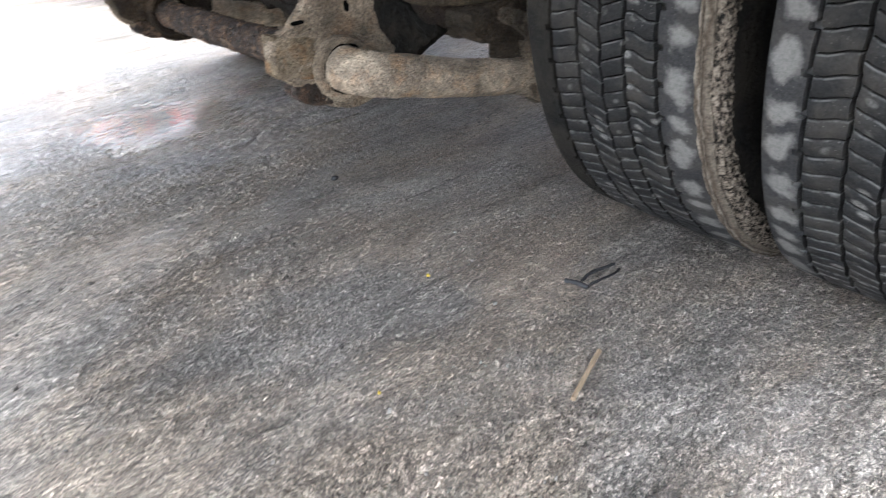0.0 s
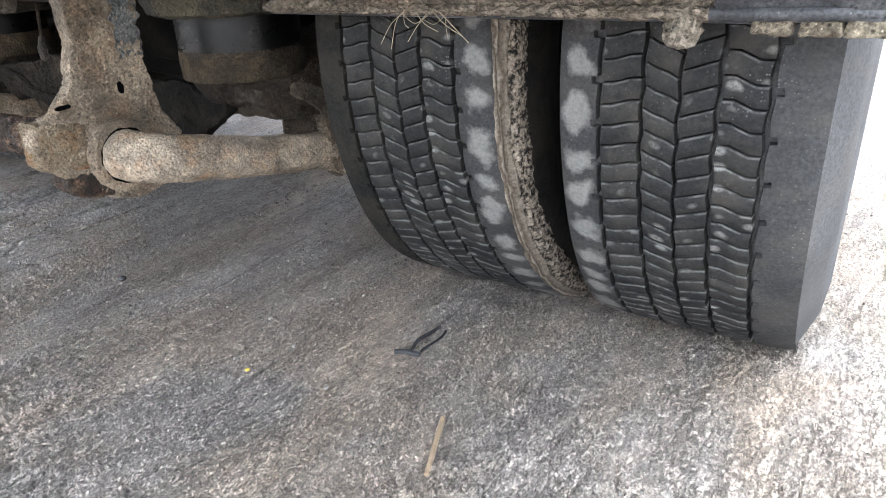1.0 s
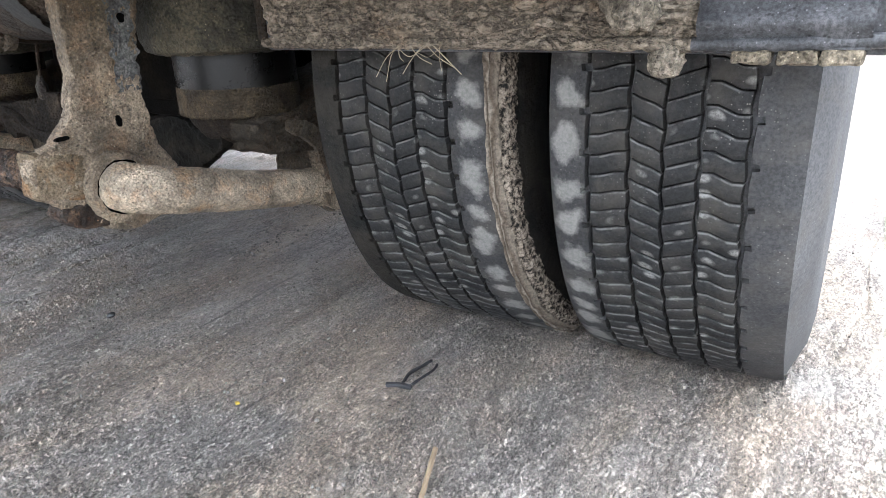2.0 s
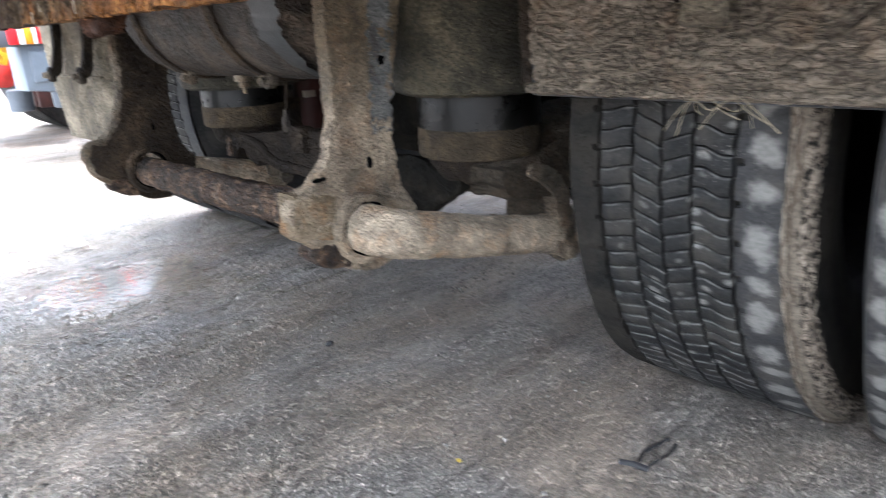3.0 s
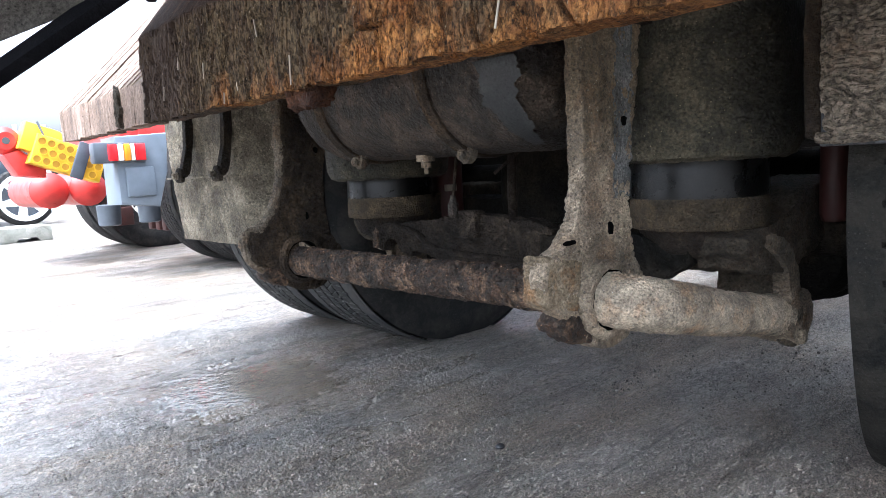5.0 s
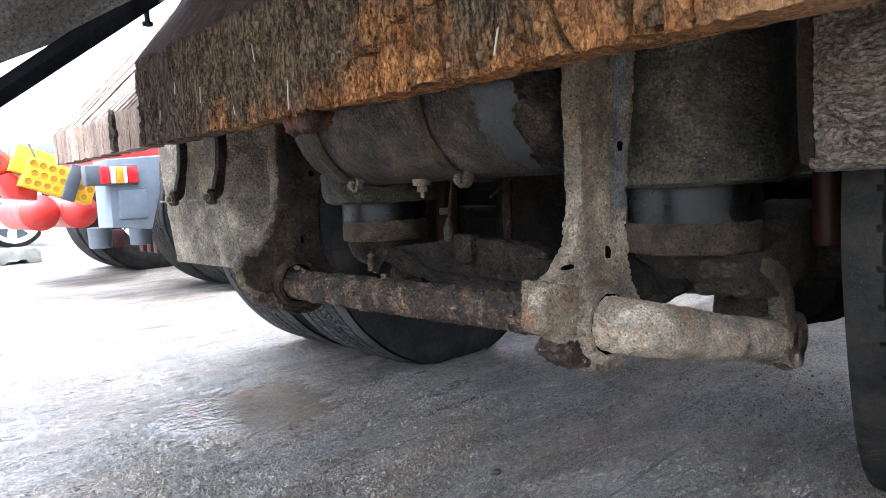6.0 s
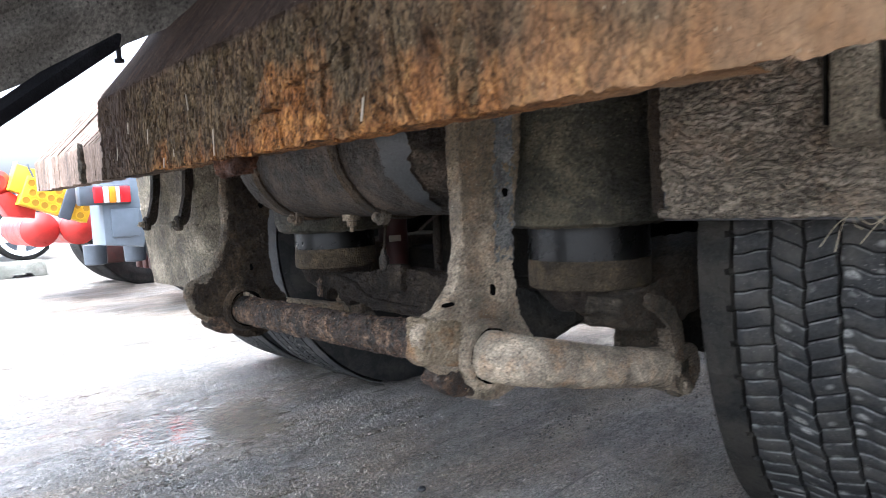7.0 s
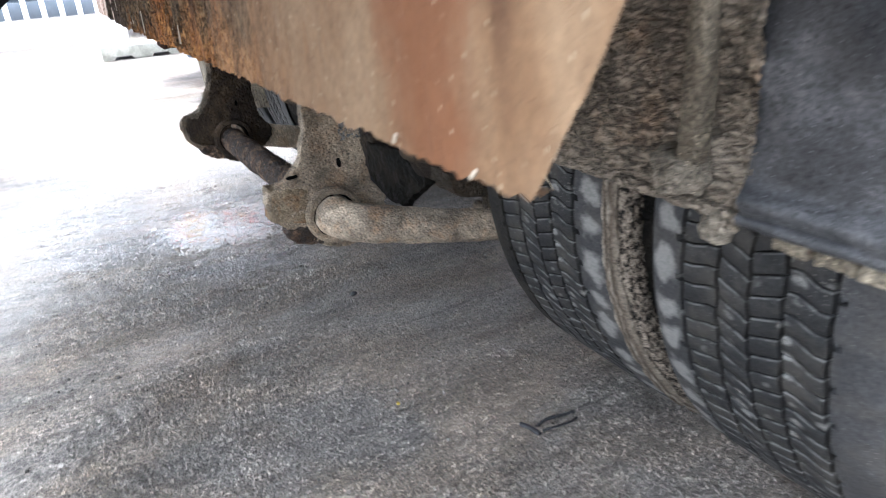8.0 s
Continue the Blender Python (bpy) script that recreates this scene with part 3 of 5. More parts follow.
def link_part(name, me, parent, label="", m=None):
    ob = new(name, me)
    m = m or Matrix.Identity(4)
    WORLD[ob.name] = m
    if parent:
        ob.parent = parent
        ob.matrix_parent_inverse = WORLD[parent.name].inverted()
    ob.matrix_basis = m
    if label:
        tagged(ob, label)
    return ob


def part(name, bm, material, parent, label="", m=None, smooth=True):
    """Links a bmesh as one mesh object under a thing or a part."""
    bmesh.ops.recalc_face_normals(bm, faces=bm.faces)
    me = bpy.data.meshes.new(name)
    bm.to_mesh(me)
    bm.free()
    me.materials.append(material)
    if smooth:
        me.shade_smooth()
        me.set_sharp_from_angle(angle=radians(38))
    return link_part(name, me, parent, label, m)


def from_lists(name, verts, faces, material, parent, label="", m=None, uvs=None, smooth=True):
    me = bpy.data.meshes.new(name)
    me.from_pydata(verts, [], faces)
    if uvs is not None:
        layer = me.uv_layers.new(name="UVMap")
        idx = np.empty(len(me.loops), dtype=np.int32)
        me.loops.foreach_get("vertex_index", idx)
        layer.data.foreach_set("uv", np.asarray(uvs, dtype=np.float32)[idx].ravel())
    me.materials.append(material)
    if smooth:
        me.shade_smooth()
        me.set_sharp_from_angle(angle=radians(38))
    return link_part(name, me, parent, label, m)


def box(lo, hi, bevel=0.004, segments=2):
    bm = bmesh.new()
    bmesh.ops.create_cube(bm, size=1)
    lo, hi = Vector(lo), Vector(hi)
    for v in bm.verts:
        v.co = Vector([lo[i] + (v.co[i] + 0.5) * (hi[i] - lo[i]) for i in range(3)])
    if bevel:
        bmesh.ops.bevel(bm, geom=list(bm.edges), offset=bevel, segments=segments, affect="EDGES", profile=0.5)
    return bm


def slab(outline, axis, lo, hi, bevel=0.003):
    """A closed outline of pairs, extruded along an axis (0 x, 1 y, 2 z) from lo to hi."""
    bm = bmesh.new()

    def place(p, h):
        c = [p[0], p[1]]
        c.insert(axis, h)
        return c
    low = [bm.verts.new(place(p, lo)) for p in outline]
    high = [bm.verts.new(place(p, hi)) for p in outline]
    n = len(outline)
    bm.faces.new(low)
    bm.faces.new(high)
    for i in range(n):
        bm.faces.new((low[i], low[(i + 1) % n], high[(i + 1) % n], high[i]))
    if bevel:
        rim = [e for e in bm.edges if (e.verts[0] in low) == (e.verts[1] in low)]
        bmesh.ops.bevel(bm, geom=rim, offset=bevel, segments=2, affect="EDGES", profile=0.5)
    return bm


def soft(outline, times=2):
    """Rounds an outline by cutting corners."""
    for _ in range(times):
        out = []
        for i, p in enumerate(outline):
            q = outline[(i + 1) % len(outline)]
            out += [tuple(0.78 * a + 0.22 * b for a, b in zip(p, q)), tuple(0.22 * a + 0.78 * b for a, b in zip(p, q))]
        outline = out
    return outline


def lathe(profile, axis="z", n=48, at=(0, 0, 0), closed=False):
    """Turns pairs (radius, along) round an axis."""
    bm = bmesh.new()
    rings = []
    for r, h in profile:
        ring = []
        for k in range(n):
            a = 2 * math.pi * k / n
            u, v = r * math.cos(a), r * math.sin(a)
            c = {"z": (u, v, h), "x": (h, u, v), "y": (u, h, v)}[axis]
            ring.append(bm.verts.new(Vector(c) + Vector(at)))
        rings.append(ring)
    pairs = list(zip(rings, rings[1:])) + ([(rings[-1], rings[0])] if closed else [])
    for p, q in pairs:
        for k in range(n):
            bm.faces.new((p[k], p[(k + 1) % n], q[(k + 1) % n], q[k]))
    if not closed:
        bm.faces.new(rings[0])
        bm.faces.new(rings[-1])
    return bm


def curve_points(points, per=8):
    """A smooth line through points (Catmull-Rom)."""
    ps = [Vector(p) for p in points]
    ps = [2 * ps[0] - ps[1]] + ps + [2 * ps[-1] - ps[-2]]
    out = []
    for i in range(1, len(ps) - 2):
        p0, p1, p2, p3 = ps[i - 1:i + 3]
        for k in range(per):
            t = k / per
            out.append(0.5 * (2 * p1 + (p2 - p0) * t + (2 * p0 - 5 * p1 + 4 * p2 - p3) * t * t + (3 * p1 - p0 - 3 * p2 + p3) * t ** 3))
    out.append(ps[-2])
    return out


def grain(p, size=0.006, seed=0.0):
    """Pebbly crust: small lumps on a wavy ground, about -1 to 1."""
    q = p / size + Vector((seed, seed * 2, 0))
    lump = 0.62 - noise.voronoi(q)[0][0]
    wave = noise.noise(p * 38 + Vector((seed, 3, 1)))
    fold = abs(noise.noise(p * 75 + Vector((7, seed, 2))))
    return lump * (0.75 + 0.5 * wave) + 0.8 * wave - 0.9 * max(0.0, 0.16 - fold) / 0.16


def tube(points, radius, n=16, per=8, wobble=0.0, seed=0.0, size=0.006):
    """A round bar along a smooth line; radius: one value or one for each point."""
    line = curve_points(points, per)
    radii = [radius] * len(points) if isinstance(radius, (int, float)) else list(radius)
    verts, faces = [], []
    side = Vector((0.123, 0.321, 0.93))
    for i, p in enumerate(line):
        d = (line[min(i + 1, len(line) - 1)] - line[max(i - 1, 0)]).normalized()
        u = (side - side.dot(d) * d).normalized()
        w = d.cross(u)
        side = u
        f = i / per
        k = min(int(f), len(radii) - 2)
        r0 = radii[k] + (radii[k + 1] - radii[k]) * (f - k)
        for j in range(n):
            a = 2 * math.pi * j / n
            way = u * math.cos(a) + w * math.sin(a)
            r = r0 + (wobble * grain(p + way * r0, size, seed) if wobble else 0.0)
            verts.append(p + way * r)
    for i in range(len(line) - 1):
        for k in range(n):
            faces.append((i * n + k, i * n + (k + 1) % n, (i + 1) * n + (k + 1) % n, (i + 1) * n + k))
    faces += [tuple(range(n)), tuple(range(len(verts) - n, len(verts)))]
    me = bpy.data.meshes.new("line")
    me.from_pydata(verts, [], faces)
    bm = bmesh.new()
    bm.from_mesh(me)
    bpy.data.meshes.remove(me)
    return bm


def loft(rings, amp=0.0, size=0.006, seed=0.0):
    """A closed skin over rings of equal count, roughened along its normals."""
    n = len(rings[0])
    verts = [p for ring in rings for p in ring]
    faces = [(i * n + k, i * n + (k + 1) % n, (i + 1) * n + (k + 1) % n, (i + 1) * n + k) for i in range(len(rings) - 1) for k in range(n)]
    faces += [tuple(range(n)), tuple(range(len(verts) - n, len(verts)))]
    me = bpy.data.meshes.new("skin")
    me.from_pydata(verts, [], faces)
    bm = bmesh.new()
    bm.from_mesh(me)
    bpy.data.meshes.remove(me)
    bmesh.ops.recalc_face_normals(bm, faces=bm.faces)
    return roughen(bm, amp, size, seed)


def roughen(bm, amp, size=0.006, seed=0.0):
    bm.normal_update()
    if amp:
        moves = [v.normal * amp * grain(v.co, size, seed) for v in bm.verts]
        for v, d in zip(bm.verts, moves):
            v.co += d
    return bm


def closer(profile, step):
    """More points along a profile of pairs."""
    out = []
    for p, q in zip(profile, profile[1:]):
        k = max(1, int(math.dist(p, q) / step))
        out += [(p[0] + (q[0] - p[0]) * i / k, p[1] + (q[1] - p[1]) * i / k) for i in range(k)]
    return out + [profile[-1]]


def bolt(at, axis, r=0.012, h=0.012):
    """A hexagonal bolt head with a washer, standing out along an axis given as a vector."""
    bm = lathe([(r * 1.35, 0), (r * 1.35, 0.003), (r * 0.98, 0.0031), (r * 0.98, h), (r * 0.7, h * 1.15)], "z", 6)
    turn = Vector(axis).to_track_quat("Z", "Y").to_matrix().to_4x4()
    bm.transform(Matrix.Translation(at) @ turn)
    return bm


def crusted(bm, cuts_length, amp, scale, seed=0.0, grit=0.0):
    """Splits long edges and pushes the surface in and out with noise."""
    bmesh.ops.triangulate(bm, faces=[f for f in bm.faces if len(f.verts) > 4])
    for _ in range(7):
        long = [e for e in bm.edges if e.calc_length() > cuts_length]
        if not long:
            break
        bmesh.ops.subdivide_edges(bm, edges=long, cuts=1, use_grid_fill=True)
    bmesh.ops.triangulate(bm, faces=[f for f in bm.faces if len(f.verts) > 4])
    bm.normal_update()
    moves = []
    for v in bm.verts:
        q = v.co * scale + Vector((seed, seed, 0))
        moves.append(v.normal * (amp * (noise.noise(q) + 0.5 * noise.noise(q * 2.7)) + grit * grain(v.co, 0.006, seed)))
    for v, d in zip(bm.verts, moves):
        v.co += d
    return bm


def sheet_grid(nx, nz, place):
    """Verts and faces of a grid; place(u, v) with both from 0 to 1 gives the point."""
    verts = [place(i / nx, j / nz) for j in range(nz + 1) for i in range(nx + 1)]
    faces = [(j * (nx + 1) + i, j * (nx + 1) + i + 1, (j + 1) * (nx + 1) + i + 1, (j + 1) * (nx + 1) + i) for j in range(nz) for i in range(nx)]
    return verts, faces


# ---- setting ----
def lattice(x, y, seed):
    """Smooth random values over a plane, 0 to 1."""
    table = np.random.default_rng(seed).random((256, 256))
    xi, yi = np.floor(x).astype(int), np.floor(y).astype(int)
    fx, fy = x - xi, y - yi
    fx, fy = fx * fx * (3 - 2 * fx), fy * fy * (3 - 2 * fy)
    a, b = table[xi % 256, yi % 256], table[(xi + 1) % 256, yi % 256]
    c, d = table[xi % 256, (yi + 1) % 256], table[(xi + 1) % 256, (yi + 1) % 256]
    return (a * (1 - fx) + b * fx) * (1 - fy) + (c * (1 - fx) + d * fx) * fy


def crumbs(x, y, seed):
    """Distance to the nearest of scattered points, and that point's own random value."""
    rng = np.random.default_rng(seed)
    px, py, pv = rng.random((256, 256)), rng.random((256, 256)), rng.random((256, 256))
    xi, yi = np.floor(x).astype(int), np.floor(y).astype(int)
    best, own = np.full(x.shape, 9.0), np.zeros(x.shape)
    for dx in (-1, 0, 1):
        for dy in (-1, 0, 1):
            i, j = (xi + dx) % 256, (yi + dy) % 256
            d = np.hypot(xi + dx + px[i, j] - x, yi + dy + py[i, j] - y)
            own = np.where(d < best, pv[i, j], own)
            best = np.minimum(best, d)
    return best, own


def steps(parts):
    out = []
    for a, b, h in parts:
        out += [a + i * h for i in range(int(round((b - a) / h)))]
    return out + [parts[-1][1]]


gx = np.array([-450, -120, -40, -15, -8, -5, -4] + steps([(-3.4, -2.6, 0.008), (-2.6, -2.0, 0.005), (-2.0, 0.1, 0.0025), (0.1, 0.6, 0.008)]) + [1, 2, 5, 15, 40, 120, 450])
gy = np.array([-450, -120, -40, -15, -6, -3, -1.5, -0.6] + steps([(0.0, 0.25, 0.006), (0.25, 1.15, 0.0028), (1.15, 2.3, 0.009)]) + [2.7, 3.5, 6, 15, 40, 120, 450])
X, Y = np.meshgrid(gx, gy)
fade = np.clip(np.minimum.reduce([X + 3.4, 0.6 - X, Y, 2.3 - Y]) / 0.15, 0, 1)
calm = np.clip((np.hypot((X + 2.14) * 2.7, (Y - 0.66) * 2.7) - 0.25) / 0.6, 0.08, 1)
d1, v1 = crumbs(X * 115, Y * 95, 1)
d2, v2 = crumbs(X * 60, Y * 36, 2)
wet_here = np.clip((-1.35 - X) / 0.6, 0, 1)
rough_here = np.clip(lattice(X * 6, Y * 2.5, 3) * 1.8 - 0.3, 0.25, 1.2) * (1 - 0.35 * wet_here)
d3, v3 = crumbs(X * 175, Y * 130, 3)
Z = 0.0030 * np.clip(0.75 - d1, 0, 1) * (0.25 + v1) * rough_here
Z += 0.0064 * np.clip(0.62 - d3, 0, 1) * (v3 > 0.3) * (0.4 + v3) * rough_here
Z += 0.0046 * np.clip(0.7 - d2, 0, 1) * (v2 > 0.66) * rough_here
Z += 0.0026 * (lattice(X * 62, Y * 13, 4) - 0.5) + 0.0024 * (lattice(X * 125, Y * 52, 5) - 0.5) + 0.004 * (lattice(X * 14, Y * 3, 6) - 0.5)
# narrow grooves and scratches along the driving way
for dense, long, deep, seed in ((19, 1.8, 0.0042, 7), (33, 2.6, 0.0032, 9), (52, 4.0, 0.0022, 11)):
    groove = np.abs(lattice((X + 0.05 * Y) * dense, Y * long, seed) - 0.5)
    Z -= deep * np.clip(0.03 - groove, 0, 1) / 0.03 * (lattice(X * 4, Y * 2.2, seed + 1) > 0.52)
Z *= 1.5 * fade * calm
gv = np.stack([X.ravel(), Y.ravel(), Z.ravel()], 1).tolist()
gn = len(gx)
jj, ii = np.meshgrid(np.arange(len(gy) - 1), np.arange(gn - 1), indexing="ij")
q0 = (jj * gn + ii).ravel()
gf = np.stack([q0, q0 + 1, q0 + gn + 1, q0 + gn], 1).tolist()
ground = from_lists("ground", gv, gf, GROUND, None)
tagged(ground, "worn grey concrete yard with cracks and a puddle", "ground", kind="structure")

# ---- tyres ----
R, WIDE = 0.53, 0.295
AXLE_Y, AXLE_Z, MID = 1.395, 0.486, -1.405
PITCHES = 128
SWELL = (0.06, 0.02)


def squash(p):
    """Flattens a tyre on the ground and lets it bulge sideways there."""
    low = min(1.0, max(0.0, (-p[2] - 0.1) / 0.39))
    return (p[0] * (1 + SWELL[p[0] > 0] * low * low), p[1], max(p[2], -AXLE_Z + 0.001))


def rib_mesh(xa, xb, lean, bend, material, parent, m, notch=0, zig=0.0013, seed=0):
    """One rib of tread: blocks parted by slanting cuts. notch -1 or 1: a plain shoulder rib, notched on that side."""
    verts, uvs, faces = [], [], []
    n = PITCHES if not notch else PITCHES // 2
    pitch = 2 * math.pi * R / n
    gap, deep = 0.0026, 0.009
    cols = [(0, 1), (0.03, 0), (0.28, 0), (0.5, 0), (0.72, 0), (0.97, 0), (1, 1)]
    rows = []
    phase = 0 if notch else pitch * (0.0, 0.1, 0.55, 0.3, 0.8, 0.0)[seed]
    for k in range(n):
        s = k * pitch + phase
        if notch:
            rows += [(s, 0, 0), (s + 0.0005, 0, 1), (s + 0.009, 0, 1), (s + 0.0095, 0, 0), (s + pitch * 0.6, 0, 0)]
        else:
            rows += [(s, 1, 0), (s + gap * 0.4, 0.16, 0), (s + gap * 0.4 + 0.0025, 0, 0), (s + pitch * 0.5, 0, 0), (s + pitch - gap * 0.6 - 0.0025, 0, 0), (s + pitch - gap * 0.6, 0.16, 0), (s + pitch - 0.0001, 1, 0)]
    for s, low, cut in rows:
        for f, down in cols:
            wave = zig * math.sin(2 * math.pi * s / (2 * 2 * math.pi * R / PITCHES))
            lo_x, hi_x = xa + wave, xb + wave
            if notch:
                lo_x, hi_x = (xa + wave + 0.008 * cut, xb) if notch < 0 else (xa, xb + wave - 0.008 * cut)
            x = lo_x + f * (hi_x - lo_x)
            shift = 0 if notch else lean * (f - 0.5) + bend * math.sin(math.pi * 2 * f)
            crown = 0.003 * (abs(x) / (WIDE / 2)) ** 3
            if notch:
                edge = 1 - f if notch > 0 else f
                crown += 0.003 * max(0, edge - 0.8) / 0.2
            r = R - crown - deep * low - (0.010 if down and not (notch and ((f == 0) == (notch > 0))) else 0)
            a = (s + shift) / R
            verts.append(squash((x, r * math.cos(a), r * math.sin(a))))
            uvs.append((x, (s - phase) * 0.53 / R))
    nc, nr = len(cols), len(rows)
    for i in range(nr):
        for j in range(nc - 1):
            p, q = i * nc + j, ((i + 1) % nr) * nc + j
            faces.append((p, p + 1, q + 1, q))
    return from_lists("tread_rib", verts, faces, material, parent, "", m, uvs)


# rib edges across the tread, from the truck's centre outwards
RIBS = [(-0.1475, -0.0977, 0, 0, -2), (-0.0941, -0.0464, -0.008, 0.0015, 0), (-0.0428, -0.0050, 0.017, 0.001, 0), (-0.0018, 0.0358, -0.013, 0.0, 0), (0.0394, 0.0876, 0.008, -0.003, 0), (0.0914, 0.1475, 0, 0, 2)]


def tyre(parent, x, mats, label, flip=1):
    m = Matrix.Translation((x, AXLE_Y, AXLE_Z))
    half = WIDE / 2
    prof = [(R - 0.013, -half + 0.012), (R - 0.013, half - 0.012), (R - 0.014, half - 0.002), (R - 0.03, half + 0.004), (R - 0.07, half + 0.020), (R - 0.11, half + 0.025),
            (R - 0.16, half + 0.016), (R - 0.21, half + 0.002), (R - 0.235, half - 0.03), (R - 0.235, -half + 0.03), (R - 0.21, -half - 0.002), (R - 0.16, -half - 0.016),
            (R - 0.11, -half - 0.025), (R - 0.07, -half - 0.020), (R - 0.03, -half - 0.004), (R - 0.014, -half + 0.002)]
    bm = lathe(prof, "x", 128, closed=True)
    for v in bm.verts:
        v.co = squash(v.co)
    carcass = part("tyre", bm, mats[0], parent, label, m)
    for k, (xa, xb, lean, bend, notch) in enumerate(RIBS):
        if flip < 0:
            xa, xb, lean, notch = -xb, -xa, -lean, -notch
        side = 0 if notch == 0 else (-1 if notch > 0 else 1)
        rib_mesh(xa, xb, lean, bend, mats[1] if notch == 0 else mats[2 if notch < 0 else 3], carcass, m, side, seed=k)
    return carcass


def wheel_disc(parent, x, sign):
    """Steel rim dish inside a tyre."""
    prof = [(0.05, 0.05), (0.12, 0.05), (0.15, 0.03), (0.24, 0.02), (0.26, -0.05), (0.285, -0.1), (0.3, -0.12), (0.3, 0.12), (0.285, 0.11), (0.27, 0.07)]
    bm = lathe([(r, h * sign) for r, h in prof], "x", 48, (x, AXLE_Y, AXLE_Z))
    return part("rim", bm, DARK, parent, "dirty dark steel wheel rim")


truck = thing("truck", (MID, AXLE_Y, 0), "muddy truck seen from low behind its rear axle", "truck")
IN_X, OUT_X = -0.612, -0.2255
tyre(truck, OUT_X, (RUBBER_SIDE, RUBBER_RIB, RUBBER_WORN, RUBBER_DUSTY), "worn black outer dual tyre with pale scuffed shoulder")
SWELL = (0.27, 0.10)
inner = tyre(truck, IN_X, (RUBBER_MUDDY, RUBBER_RIB, RUBBER_MUDDY, RUBBER_WORN), "worn black inner dual tyre with pale scuffed shoulder")
R, SWELL = 0.506, (0.08, 0.08)
tyre(truck, 2 * MID - OUT_X, (RUBBER, RUBBER_RIB, RUBBER_DUSTY, RUBBER_DUSTY), "black outer dual tyre", -1)
tyre(truck, 2 * MID - IN_X, (RUBBER, RUBBER_RIB, RUBBER_DUSTY, RUBBER_DUSTY), "black inner dual tyre with dull sidewall", -1)
R = 0.53
for x, s in ((OUT_X, 1), (IN_X, -1), (2 * MID - OUT_X, -1), (2 * MID - IN_X, 1)):
    wheel_disc(truck, x, s)


def mud_ring():
    """Folded band of pale mud on the shoulder, crumbling into granules towards the gap between the twin tyres."""
    verts, faces = [], []
    n, w = 760, 34
    for i in range(n):
        a = 2 * math.pi * i / n
        for j in range(w + 1):
            f = j / w
            r = R - 0.003 - 0.055 * f
            q = Vector((math.cos(a) * r, math.sin(a) * r, 0.3))
            crumb = max(0.0, min(1.0, (f - 0.38) / 0.15))
            fold = 0.0022 * math.sin(f * 30 + 2.5 * noise.noise(q * 9))
            lump = 0.003 * noise.noise(q * 20) + 0.002 * noise.noise(q * 80) * (1 - crumb)
            lump += crumb * 0.0075 * (0.55 - noise.voronoi(q * 150)[0][0] + 0.4 * noise.noise(q * 45))
            x = WIDE / 2 - 0.002 + fold * (1 - crumb) + 0.026 * math.sin(math.pi * min(1, f * 0.62 + 0.03)) + lump
            r2 = r + 0.005 * noise.noise(q * 40 + Vector((5, 1, 0)))
            verts.append(squash((x, r2 * math.cos(a), r2 * math.sin(a))))
    for i in range(n):
        for j in range(w):
            p, q = i * (w + 1) + j, ((i + 1) % n) * (w + 1) + j
            faces.append((p, p + 1, q + 1, q))
    return from_lists("mud_crust", verts, faces, MUD_RING, inner, "brown mud caked between the twin tyres", Matrix.Translation((IN_X, AXLE_Y, AXLE_Z)))


mud_ring()

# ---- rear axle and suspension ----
part("axle", lathe([(0.062, -0.62), (0.062, -0.2), (0.1, -0.16), (0.17, -0.1), (0.17, 0.1), (0.1, 0.16), (0.062, 0.2), (0.062, 0.62)], "x", 32, (MID, AXLE_Y, AXLE_Z)), DARK, truck, "axle housing toned near-black for shade")
part("axle_beam", crusted(box((-2.02, 1.16, 0.36), (-0.79, 1.27, 0.47), 0.025), 0.08, 0.006, 12), DARK, truck, "axle beam toned near-black for shade")
# three unseen boxes that close bright gaps under the truck
part("side_light_block", box((-2.6, 2.7, 0.42), (-1.86, 3.9, 1.04), 0.05), DARK, truck, "unseen box added to block daylight beside the frame")
part("drive_light_block", crusted(box((-1.74, 1.75, 0.55), (-1.06, 2.5, 1.0), 0.06), 0.2, 0.01, 6), DARK, truck, "unseen box added to block daylight under the frame")
part("mid_light_block", box((-2.5, 4.2, 0.32), (-0.3, 5.6, 1.04), 0.08), DARK, truck, "unseen box added to block daylight ahead of the axle")
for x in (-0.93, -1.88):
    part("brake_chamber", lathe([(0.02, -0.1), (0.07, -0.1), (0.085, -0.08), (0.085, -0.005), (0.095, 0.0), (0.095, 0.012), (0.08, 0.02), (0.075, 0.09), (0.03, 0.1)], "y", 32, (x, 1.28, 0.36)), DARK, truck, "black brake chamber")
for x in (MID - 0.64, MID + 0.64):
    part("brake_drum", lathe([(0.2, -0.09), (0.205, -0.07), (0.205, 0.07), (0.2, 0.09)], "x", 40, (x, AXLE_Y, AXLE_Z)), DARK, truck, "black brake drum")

PLATE = [(0.652, 0.80), (0.648, 0.60), (0.643, 0.54), (0.620, 0.472), (0.593, 0.441), (0.556, 0.430), (0.548, 0.407), (0.560, 0.370), (0.612, 0.332), (0.650, 0.300), (0.675, 0.2905), (0.705, 0.2885),
         (0.738, 0.298), (0.758, 0.325), (0.786, 0.350), (0.787, 0.374), (0.760, 0.412), (0.747, 0.486), (0.750, 0.56), (0.772, 0.65), (0.79, 0.80)]


